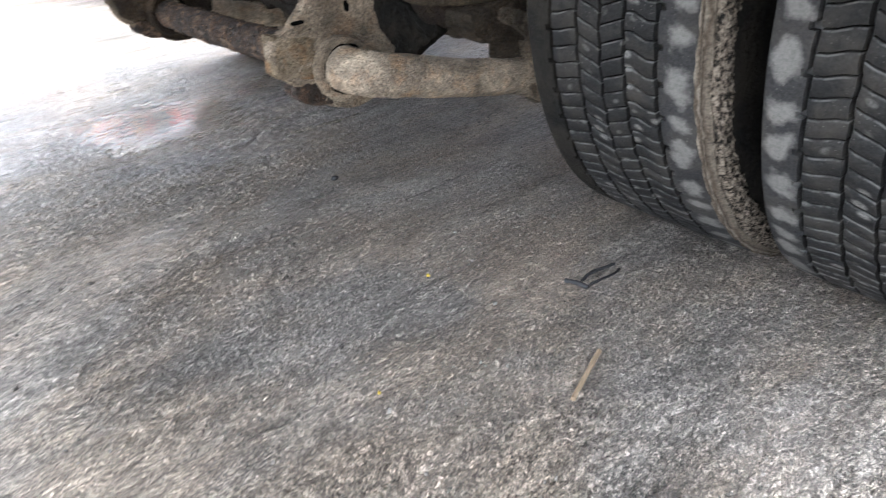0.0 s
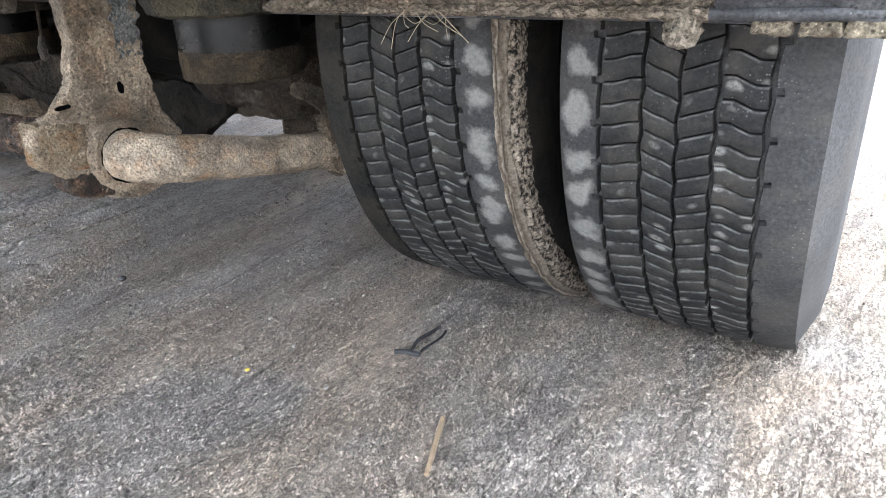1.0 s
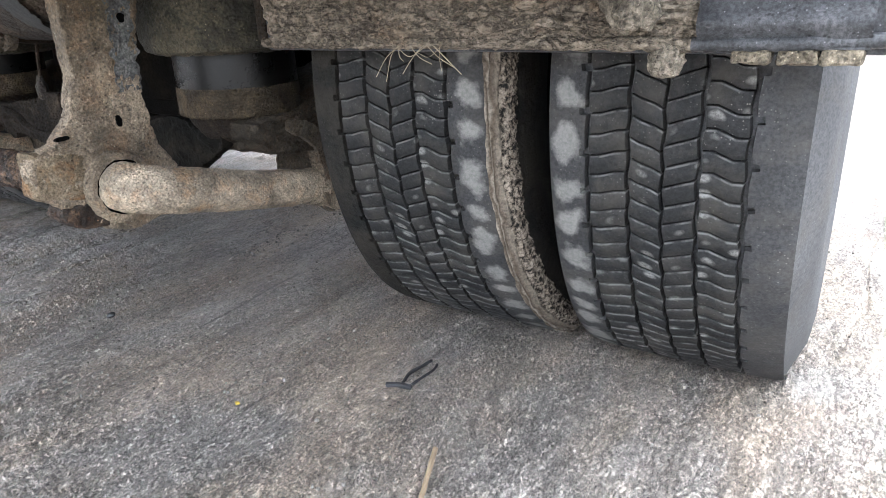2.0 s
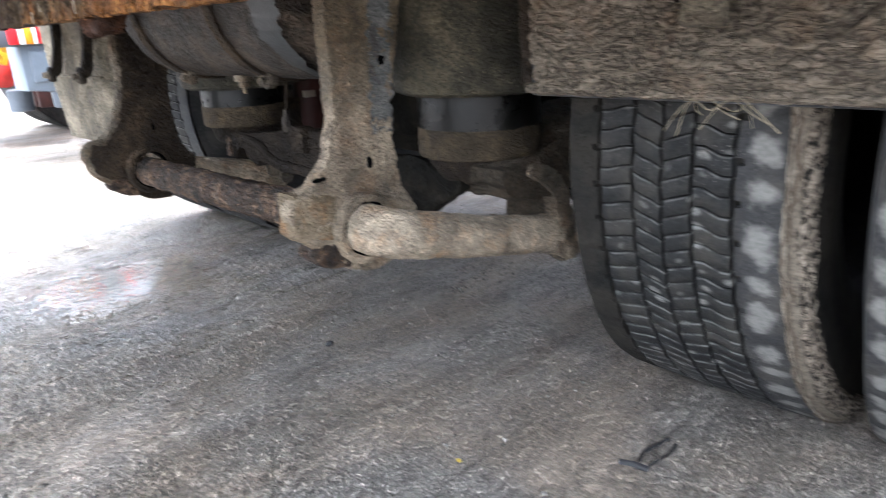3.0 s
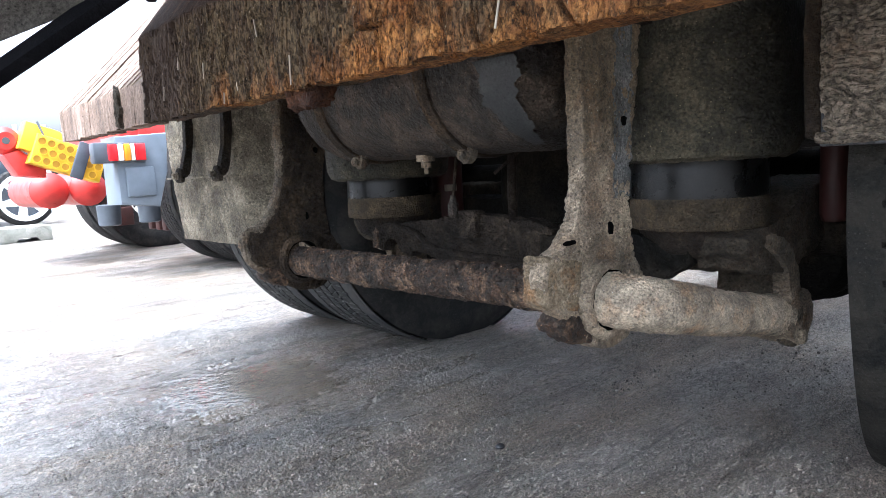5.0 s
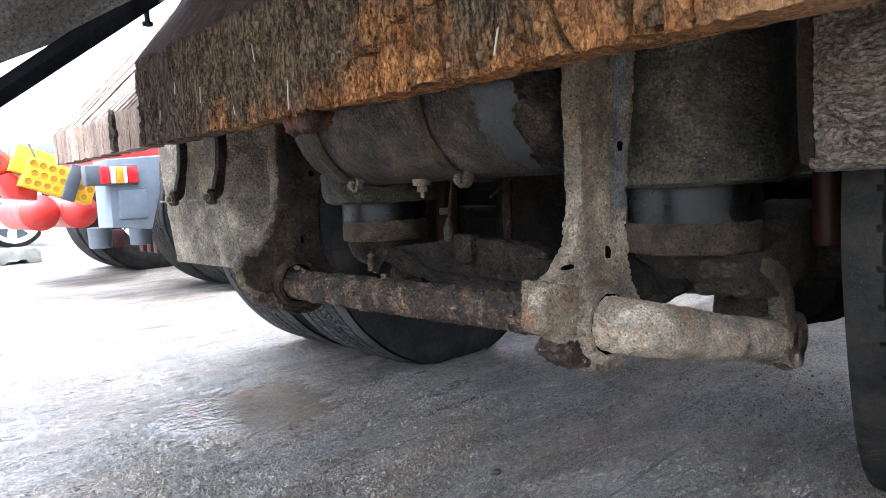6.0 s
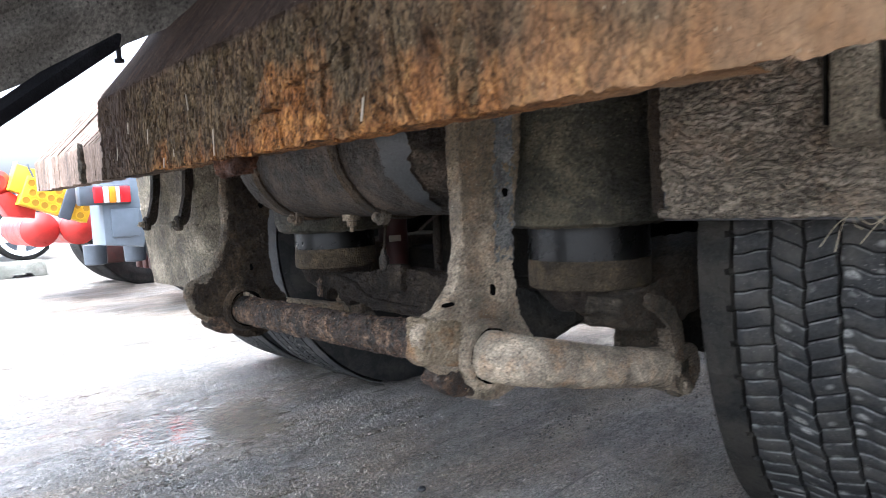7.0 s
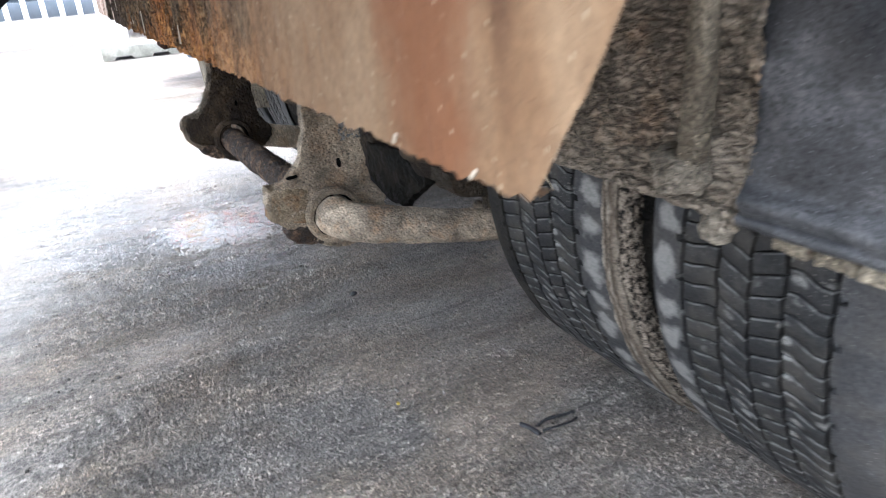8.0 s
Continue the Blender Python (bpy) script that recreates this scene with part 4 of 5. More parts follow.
def plate_edges(z):
    """Rear and front edge of the hanger plate at a height."""
    low = min(range(len(PLATE)), key=lambda i: PLATE[i][1])
    rear, fore = PLATE[:low + 1][::-1], PLATE[low:]
    out = []
    for side in (rear, fore):
        for (ya, za), (yb, zb) in zip(side, side[1:]):
            if za <= z <= zb:
                out.append(ya + (yb - ya) * (z - za) / max(1e-6, zb - za))
                break
        else:
            out.append(side[-1][0])
    return out


def bracket(x, inward, mat):
    """A muddy cast hanger plate with its bearing housing and clamp block."""
    lo, hi = sorted((x, x + 0.028 * inward))
    rings = []
    for k in range(181):
        z = 0.289 + (0.80 - 0.289) * k / 180
        y0, y1 = plate_edges(z)
        e, n = min(0.004, (y1 - y0) / 4), 64
        ring = [(hi, y0 + e + (y1 - y0 - 2 * e) * i / n, z) for i in range(n + 1)]
        ring += [(hi - e * 0.3, y1 - e * 0.3, z), (hi - e, y1, z), ((lo + hi) / 2, y1, z), (lo + e, y1, z)]
        ring += [(lo, y1 - e - (y1 - y0 - 2 * e) * i / 20, z) for i in range(21)]
        ring += [(lo + e, y0, z), (lo + 0.010, y0, z), ((lo + hi) / 2, y0, z), (hi - 0.010, y0, z), (hi - e, y0, z), (hi - e * 0.3, y0 + e * 0.3, z)]
        rings.append(ring)
    plate = part("bracket", loft(rings, 0.0034, 0.0055, x), mat, truck, "mud-coated cast steel hanger bracket with holes")
    a, b = sorted((x + 0.002, x + 0.042 * inward))
    blk = slab([(0.556, 0.437), (0.552, 0.376), (0.562, 0.366), (0.628, 0.352), (0.634, 0.424)], 0, a, b, 0.008)
    part("clamp_block", crusted(blk, 0.005, 0.0014, 70, x + 3, 0.0014), BLOCK_MUD if x > MID else mat, plate, "ochre-brown mud-caked clamp block")
    nutty = slab(soft([(0.585, 0.36), (0.575, 0.335), (0.61, 0.312), (0.66, 0.302), (0.665, 0.335)], 1), 0, a, b, 0.006)
    part("bearing_cap", crusted(nutty, 0.006, 0.004, 60, x + 5, 0.002), PIPE, plate, "crumbling muddy bearing cap")
    ring = lathe([(0.042, -0.004), (0.054, -0.004), (0.056, 0.01), (0.051, 0.018), (0.042, 0.018)], "x", 40, (x, 0.672, 0.364), closed=True)
    part("collar", crusted(ring, 0.005, 0.0015, 80, x, 0.0012), mat, plate, "round muddy bearing collar")
    gap = lathe([(0.039, -0.004), (0.0445, -0.004), (0.0445, 0.016), (0.039, 0.016)], "x", 48, (x, 0.672, 0.364), closed=True)
    part("collar_gap_shade", crusted(gap, 0.006, 0.0012, 70, x), VOID, plate, "black ring for the shade in the gap round the bar")
    for y, z, wide, tall in ((0.732, 0.606, 0.0062, 0.0066), (0.697, 0.459, 0.0042, 0.0085), (0.604, 0.449, 0.0105, 0.0032))[:3 if x > MID else 2]:
        bm = lathe([(1.0, -0.004), (1.0, 0.0012)], "x", 18, (hi + 0.0015, 0, 0))
        bm.transform(Matrix.Translation((0, y, z)) @ Matrix.Rotation(0.08, 4, "X") @ Matrix.Diagonal((1, wide, tall, 1)))
        part("hole", crusted(bm, 0.004, 0.0016, 150, y), VOID, plate, "black disc for the shade in a small bolt hole")
    return plate


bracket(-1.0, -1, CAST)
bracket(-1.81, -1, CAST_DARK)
front = [(-1.824, y, z) for y, z in PLATE[:9]]
part("edge_flange", tube(front, 0.0115, 30, 16, 0.0045, 4.0), CAST_MID, truck, "mud-covered bracket edge")
strip_v, strip_f = sheet_grid(14, 90, lambda u, v: (-0.9992, 0.704 + 0.016 * v + 0.042 * u + 0.012 * noise.noise(Vector((v * 24, u, 3))), 0.50 + 0.30 * v))
from_lists("bare_strip", strip_v, strip_f, BLUED, truck, "strip of bare blue-grey paint on the bracket")
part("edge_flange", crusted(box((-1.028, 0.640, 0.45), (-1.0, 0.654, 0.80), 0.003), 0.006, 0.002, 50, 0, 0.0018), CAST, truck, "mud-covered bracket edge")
part("anti_roll_bar", tube([(-1.80, 0.667, 0.36), (-1.5, 0.667, 0.361), (-1.2, 0.667, 0.366), (-1.0, 0.667, 0.366)], 0.0325, 84, 100, 0.0040, 2.0, 0.0075), PIPE, truck, "crusted rusty steel anti-roll bar")
for s, seed in ((1, 1.0), (-1, 9.0)):
    def mx(x):
        return x if s > 0 else 2 * MID - x
    path = [(mx(-1.0), 0.668, 0.365), (mx(-0.965), 0.672, 0.364), (mx(-0.935), 0.70, 0.357), (mx(-0.922), 0.76, 0.343), (mx(-0.915), 0.85, 0.320), (mx(-0.91), 0.95, 0.299), (mx(-0.905), 1.02, 0.287)]
    part("stabiliser_arm", tube(path, [0.037, 0.038, 0.0375, 0.036, 0.034, 0.0335, 0.033], 96, 26, 0.0021, seed, 0.006), ARM, truck, "pale mud-coated bent stabiliser arm")
    eye = lathe([(0.018, -0.03), (0.045, -0.03), (0.047, 0), (0.045, 0.03), (0.018, 0.03)], "x", 32, (mx(-0.905), 1.045, 0.283), closed=True)
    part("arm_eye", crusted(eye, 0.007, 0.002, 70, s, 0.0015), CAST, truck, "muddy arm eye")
    x0, x1 = sorted((mx(-0.905), mx(-0.878)))
    link = slab(soft([(0.93, 0.43), (0.98, 0.42), (1.03, 0.385), (1.044, 0.33), (1.058, 0.29), (1.052, 0.235), (1.015, 0.235), (1.005, 0.29), (1.010, 0.34), (0.98, 0.385), (0.93, 0.405)], 2), 0, x0, x1, 0.004)
    part("shackle", crusted(link, 0.007, 0.002, 60, s, 0.0015), CAST_MID, truck, "curved muddy shackle plate")
    part("shackle_bolt", lathe([(0.012, -0.1), (0.012, 0.045), (0.02, 0.046), (0.02, 0.054)], "x", 12, (mx(-0.955), 1.03, 0.283)), CAST_MID, truck)
    part("shackle_nut", bolt((mx(-0.88), 1.038, 0.252), (1 if s > 0 else -1, 0, 0), 0.013, 0.012), CAST, truck)
    back_y, lift = (0.864, 0.013) if s > 0 else (0.90, 0.0)
    # seat casting under the air spring, running forward to the axle
    seat = slab(soft([(back_y, 0.437), (back_y + 0.003, 0.405), (back_y + 0.02, 0.395), (back_y + 0.025, 0.376), (0.97, 0.362), (1.08, 0.37), (1.16, 0.40), (1.4, 0.43), (1.4, 0.50), (1.1, 0.50), (1.0, 0.44)], 1), 0, *sorted((mx(-1.026), mx(-0.885))), 0.006)
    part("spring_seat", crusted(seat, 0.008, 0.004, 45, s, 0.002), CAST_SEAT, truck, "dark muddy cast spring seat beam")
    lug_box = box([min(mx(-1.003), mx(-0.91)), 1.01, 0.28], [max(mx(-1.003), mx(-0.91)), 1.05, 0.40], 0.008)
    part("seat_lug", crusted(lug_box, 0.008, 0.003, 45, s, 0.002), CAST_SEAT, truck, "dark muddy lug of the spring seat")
    part("spring_base", crusted(lathe([(0.02, 0.384), (0.055, 0.386), (0.08, 0.402), (0.094, 0.437), (0.09, 0.444)], "z", 48, (mx(-0.998), 0.94, 0)), 0.012, 0.002, 40, s, 0.001), CAST_BLACK_SHADE, truck, "dark rounded base under the air spring")
    bell = [(0.11, 0.545), (0.128, 0.53), (0.143, 0.536), (0.150, 0.555), (0.152, 0.6), (0.153, 0.68), (0.151, 0.76), (0.14, 0.8)]
    spring = part("air_spring", roughen(lathe(closer([(r, z + lift) for r, z in bell], 0.004), "z", 220, (mx(-0.998), 0.94, 0)), 0.0020, 0.0075), BELLOW, truck, "black dusty rubber air spring bellow")
    part("piston_rim", crusted(lathe([(0.095, 0.439), (0.1045, 0.439), (0.1062, 0.442), (0.1064, 0.47), (0.1055, 0.487), (0.1035, 0.489)], "z", 200, (mx(-0.998), 0.94, 0)), 0.006, 0.0005, 60, 0, 0.0008), PISTON_MUD, spring, "muddy lower rim of the air spring")
    part("piston", lathe([(0.100, 0.445), (0.105, 0.445), (0.105, 0.5), (0.104, 0.545), (0.102, 0.56 + lift), (0.09, 0.565 + lift)], "z", 72, (mx(-0.998), 0.94, 0)), PISTON, spring, "glossy black air spring piston")

near_end = [(-0.975, 0.42), (-0.972, 0.388), (-0.98, 0.38), (-1.0, 0.368), (-1.05, 0.335), (-1.09, 0.305), (-1.2, 0.30), (-1.27, 0.345), (-1.27, 0.42), (-1.1, 0.43)]
part("beam_end", crusted(slab(near_end, 1, 0.862, 0.884, 0.005), 0.012, 0.005, 22, 0, 0.003), DARK, truck, "end of the cross beam toned near-black for shade")
beam = [(-1.785, 0.432), (-1.778, 0.365), (-1.760, 0.358), (-1.752, 0.385), (-1.735, 0.398), (-1.708, 0.392), (-1.692, 0.362), (-1.662, 0.352), (-1.645, 0.372), (-1.56, 0.353),
        (-1.27, 0.346), (-1.24, 0.43), (-1.30, 0.447), (-1.43, 0.452), (-1.52, 0.448), (-1.60, 0.434), (-1.70, 0.428)]
cross = part("cross_beam", crusted(slab(beam, 1, 0.868, 0.905, 0.004), 0.009, 0.004, 30, 0, 0.003), CAST_BLACK_SHADE, truck, "dark brown muddy cross beam with a forked end")
part("beam_rib", crusted(tube([(-1.70, 0.866, 0.425), (-1.62, 0.866, 0.405), (-1.55, 0.866, 0.375), (-1.30, 0.866, 0.365)], 0.007, 10, 8), 0.02, 0.002, 40), CAST_BLACK_SHADE, cross)
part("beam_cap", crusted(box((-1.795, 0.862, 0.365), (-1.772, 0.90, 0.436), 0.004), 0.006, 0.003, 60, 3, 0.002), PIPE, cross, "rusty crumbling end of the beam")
part("level_valve", crusted(box((-1.475, 0.852, 0.405), (-1.425, 0.885, 0.462), 0.005), 0.012, 0.002, 40), CAST_BLACK_SHADE, truck, "dark levelling valve housing")
part("level_rod", tube([(-1.505, 0.87, 0.48), (-1.50, 0.872, 0.52), (-1.488, 0.875, 0.60)], 0.0035, 8, 4), CAST_BLACK_SHADE, truck, "thin levelling rod")
part("rod_socket", lathe([(0.006, 0.445), (0.011, 0.45), (0.012, 0.474), (0.008, 0.48), (0.005, 0.494)], "z", 12, (-1.505, 0.87, 0)), TANK, truck, "grey socket of the levelling rod")
part("hose", tube([(-1.40, 0.94, 0.44), (-1.405, 0.945, 0.52), (-1.40, 0.95, 0.62)], 0.010, 10, 6), CAST_BLACK_SHADE, truck, "dark upright hose")
part("thin_pipe", tube([(-1.41, 0.90, 0.535), (-1.36, 0.90, 0.565), (-1.30, 0.90, 0.60)], 0.003, 8, 4), CAST_BLACK_SHADE, truck, "thin pipe beside the tank")
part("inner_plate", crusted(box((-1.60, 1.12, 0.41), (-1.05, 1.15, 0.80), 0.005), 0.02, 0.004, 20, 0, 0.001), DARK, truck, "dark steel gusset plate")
part("shock_absorber", lathe([(0.018, 0.43), (0.022, 0.44), (0.022, 0.62), (0.018, 0.63), (0.018, 0.9)], "z", 24, (-0.862, 1.14, 0)), RED_DULL, truck, "dull red shock absorber")
shock = part("shock_absorber", lathe([(0.038, 0.40), (0.041, 0.41), (0.041, 0.62), (0.03, 0.63), (0.03, 0.9)], "z", 24, (-1.80, 1.125, 0)), RED_DULL, truck, "dull red shock absorber")
part("sticker", box((-1.768, 1.085, 0.488), (-1.758, 1.12, 0.505), 0.001), NAIL, shock, "small pale label")
lug = slab(soft([(0.98, 0.41), (0.985, 0.34), (1.0, 0.335), (1.01, 0.365), (1.05, 0.37), (1.06, 0.33), (1.08, 0.335), (1.085, 0.40), (1.04, 0.43)], 1), 0, -1.95, -1.90, 0.004)
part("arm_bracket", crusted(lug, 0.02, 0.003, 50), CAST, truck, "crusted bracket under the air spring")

# ---- air tank ----
tank = part("air_tank", roughen(lathe(closer([(0.02, -0.335), (0.07, -0.333), (0.115, -0.322), (0.142, -0.30), (0.150, -0.27), (0.150, 0.27), (0.142, 0.30), (0.115, 0.322), (0.07, 0.333), (0.02, 0.335)], 0.0045), "x", 210, (-1.415, 0.775, 0.722)), 0.0018, 0.0075), TANK, truck, "dirty dark steel air tank")
for x in (-1.62, -1.305):
    part("strap", crusted(lathe([(0.151, -0.014), (0.156, -0.013), (0.156, 0.013), (0.151, 0.014)], "x", 150, (x, 0.775, 0.722), closed=True), 0.007, 0.001, 60, 0, 0.0013), CAST_DARK, tank, "muddy steel tank strap")
    ear = slab(soft([(-0.016, 0.004), (0.022, 0.004), (0.02, -0.022), (0.004, -0.033), (-0.012, -0.022)], 1), 1, -0.009, 0.009, 0.002)
    ear.transform(Matrix.Translation((x, 0.72, 0.588)))
    part("strap_ear", crusted(ear, 0.005, 0.001, 60, x, 0.0012), CAST_MID, tank)
    part("strap_bolt", bolt((x + 0.004, 0.71, 0.573), (0.3, -1, -0.2), 0.0085, 0.010), CAST_MID, tank)
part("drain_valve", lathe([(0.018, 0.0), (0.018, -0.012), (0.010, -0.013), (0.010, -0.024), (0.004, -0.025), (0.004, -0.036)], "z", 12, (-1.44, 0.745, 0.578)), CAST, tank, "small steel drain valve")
def patch_point(u, v):
    a = radians(186 + 62 * v)
    x = -1.185 + (0.085 - 0.055 * v) * u + 0.03 * v + 0.006 * noise.noise(Vector((v * 40, u * 3, 8))) + 0.014 * noise.noise(Vector((v * 4, u, 0))) + 0.008 * noise.noise(Vector((v * 14, u * 2, 5)))
    return (x, 0.775 + 0.1518 * math.cos(a), 0.722 + 0.1518 * math.sin(a))


pv, pf = sheet_grid(24, 60, patch_point)
from_lists("bare_patch", pv, pf, BARE, tank, "patch of bare grey paint")

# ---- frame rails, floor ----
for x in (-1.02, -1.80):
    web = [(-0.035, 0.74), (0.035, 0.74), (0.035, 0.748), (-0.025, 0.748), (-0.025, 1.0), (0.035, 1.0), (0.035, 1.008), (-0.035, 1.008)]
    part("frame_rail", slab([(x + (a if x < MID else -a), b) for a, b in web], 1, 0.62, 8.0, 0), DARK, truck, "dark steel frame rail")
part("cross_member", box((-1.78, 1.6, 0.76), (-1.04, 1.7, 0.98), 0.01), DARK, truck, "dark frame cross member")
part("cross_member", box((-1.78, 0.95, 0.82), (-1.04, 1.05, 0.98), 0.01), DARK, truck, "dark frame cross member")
# floors and bed are unseen, sized to hold back light under the truck
part("floor_pan", box((-2.68, 0.98, 1.05), (-0.13, 1.75, 1.12), 0.01), DARK, truck, "unseen load floor that blocks light from above")
part("frame_floor", box((-1.78, 1.76, 1.0), (-1.03, 8.0, 1.12), 0.01), DARK, truck, "unseen frame floor that blocks light from above")
# overhang out of view, added to shade the ground behind the axle
part("unseen_overhang", box((-2.15, -0.75, 1.34), (0.02, 0.97, 1.42), 0.02), DARK, truck, "unseen overhang added to shade the tail")
part("load_body", box((-2.68, 0.98, 1.125), (-0.13, 1.75, 1.45), 0.02), SHEET, truck, "unseen load bed that blocks light from above")

# ---- mudguards ----
def panel_right(u, v):
    x = -0.765 + u * 0.585
    z = 0.560 + v * 0.29
    q = Vector((x, z, 1.7))
    bend = 0.5 * noise.noise(Vector((x * 22, z * 26, 5)))
    ripple = abs(noise.noise(Vector((x * 34 + bend, z * 78 + 3 * bend, 0))))
    y = 0.789 + 0.010 * noise.noise(q * 9) + 0.0055 * max(0.0, 0.2 - ripple) / 0.2 + 0.002 * noise.noise(q * 130) - 0.0017 * grain(q, 0.0065)
    y -= 0.010 * min(1, v / 0.08) * min(1, u / 0.03)
    if 0.36 < u < 0.44 and v > 0.3:
        y += 0.012
    return (x, y, z)


pv, pf = sheet_grid(250, 125, panel_right)
guard = from_lists("mudguard", pv, pf, MUD, truck, "mudguard panel caked with rippled dried mud")
part("guard_back", box((-0.768, 0.794, 0.556), (-0.02, 0.815, 0.86), 0.004), BLACK, guard, "black plastic mudguard shell")
pv, pf = sheet_grid(60, 60, lambda u, v: (-0.185 + u * 0.145, 0.785 + 0.006 * noise.noise(Vector((u * 3, v * 5, 2))) - 0.01 * math.exp(-((v - 0.08) / 0.04) ** 2), 0.562 + v * 0.29))
from_lists("guard_side", pv, pf, BLACK, guard, "black scuffed plastic mudguard corner")
part("guard_lip", tube([(-0.768, 0.79, 0.566), (-0.5, 0.787, 0.566), (-0.19, 0.786, 0.566)], 0.007, 20, 60, 0.0025), MUD, guard)
part("guard_bead", tube([(-0.19, 0.786, 0.566), (-0.1, 0.786, 0.567), (-0.02, 0.79, 0.57)], 0.007, 12, 12, 0.0008), BLACK, guard)
part("guard_return", crusted(box((-0.785, 0.79, 0.565), (-0.765, 1.0, 0.86), 0.006), 0.02, 0.003, 30, 0, 0.0015), CAST_DARK, guard)
part("strut", crusted(box((-0.245, 0.758, 0.61), (-0.222, 0.783, 0.86), 0.006), 0.03, 0.003, 30), FLAP, guard, "muddy upright strut")
part("strut_bolt", crusted(lathe([(0.004, -0.028), (0.017, -0.022), (0.024, -0.01), (0.026, 0.004), (0.022, 0.012)], "y", 16, (-0.25, 0.775, 0.60)), 0.007, 0.010, 55), MUD_PALE, guard, "mud-covered bolt head")
part("stiffener", crusted(box((-0.552, 0.764, 0.635), (-0.503, 0.782, 0.87), 0.006), 0.02, 0.003, 40), FLAP, guard, "muddy upright channel on the mudguard")
# dark strips drawn for the shade in the slots beside the channel
for x in (-0.556, -0.500):
    part("stiffener_gap_shade", box((x - 0.0014, 0.766, 0.66), (x + 0.0014, 0.779, 0.86), 0.0005), DARK, guard)
rs = random.Random(3)
for k in range(10):
    x = rs.uniform(-0.56, -0.46)
    d = rs.uniform(-0.035, 0.06)
    part("straw", tube([(x, 0.783, 0.566), (x + d * 0.5, 0.772, 0.552), (x + d, 0.768, 0.552 - rs.uniform(-0.01, 0.03))], rs.uniform(0.0003, 0.0006), 5, 4), STRAW, guard, "dry straw caught under the mudguard")
part("mud_lump", crusted(lathe([(0.003, -0.016), (0.013, -0.012), (0.017, 0), (0.014, 0.012), (0.006, 0.018)], "z", 14, (-0.213, 0.79, 0.550)), 0.004, 0.007, 60, 0, 0.0015), MUD_PALE, guard, "hanging clod of dried mud")
for k, x in enumerate((-0.135, -0.095, -0.06)):
    part("edge_chip", crusted(box((x - 0.018, 0.782, 0.548), (x + 0.016, 0.80, 0.562), 0.003), 0.01, 0.003, 80, k), FLAP, guard, "torn pale edge of the mudguard")

lv, lf = sheet_grid(170, 150, lambda u, v: (-2.80 + u * (0.555 + 0.10 * v), 0.76 + 0.035 * (1 - v) ** 2 + 0.16 * max(0, (u - 0.8) / 0.2) ** 2 + 0.003 * noise.noise(Vector((u * 14, v * 12, 3))) - 0.003 * grain(Vector((u * 0.6, v * 0.45, 0.4)), 0.008), 0.35 + v * 0.55))
left_guard = from_lists("mudguard", lv, lf, FLAP, truck, "grey dirty plastic mudguard over the twin tyres")
part("seam", box((-2.80, 0.752, 0.555), (-2.27, 0.764, 0.561), 0.002), FLAP, left_guard)
for x in (-2.30, -2.575):
    hook = slab(soft([(0.765, 0.86), (0.745, 0.86), (0.738, 0.66), (0.722, 0.60), (0.712, 0.565), (0.728, 0.557), (0.745, 0.575), (0.752, 0.62), (0.765, 0.7)], 1), 0, x - 0.012, x + 0.012, 0.003)
    part("hook", hook, CAST_BLACK_SHADE, left_guard, "black steel mounting hook")
    foot = slab(soft([(x - 0.034, 0.560), (x - 0.030, 0.545), (x + 0.012, 0.543), (x + 0.02, 0.556), (x + 0.014, 0.585), (x - 0.014, 0.590), (x - 0.020, 0.572)], 1), 1, 0.708, 0.722, 0.003)
    part("hook_foot", foot, CAST_BLACK_SHADE, left_guard, "curled foot of the mounting hook")
    part("hook_bolt", bolt((x - 0.004, 0.706, 0.565), (0, -1, 0), 0.010, 0.014), CAST_MID, left_guard)

# ---- rear board ----
L_X, R_X, LOW_Z = -2.088, -0.062, 0.688


CRACK = ((-1.275, 0.728), (-1.268, 0.738), (-1.244, 0.746), (-1.183, 0.745), (-1.160, 0.772), (-1.150, 0.779), (-1.10, 0.781), (-1.045, 0.786), (-1.03, 0.80))


def off_crack(x, z):
    """How far a place on the board lies from its long zigzag crack, and whether it lies below it."""
    best, below = 1.0, False
    for (xa, za), (xb, zb) in zip(CRACK, CRACK[1:]):
        f = max(0.0, min(1.0, ((x - xa) * (xb - xa) + (z - za) * (zb - za)) / ((xb - xa) ** 2 + (zb - za) ** 2)))
        d = math.hypot(x - xa - f * (xb - xa), z - za - f * (zb - za))
        if d < best:
            best, below = d, z < za + f * (zb - za)
    return best, below


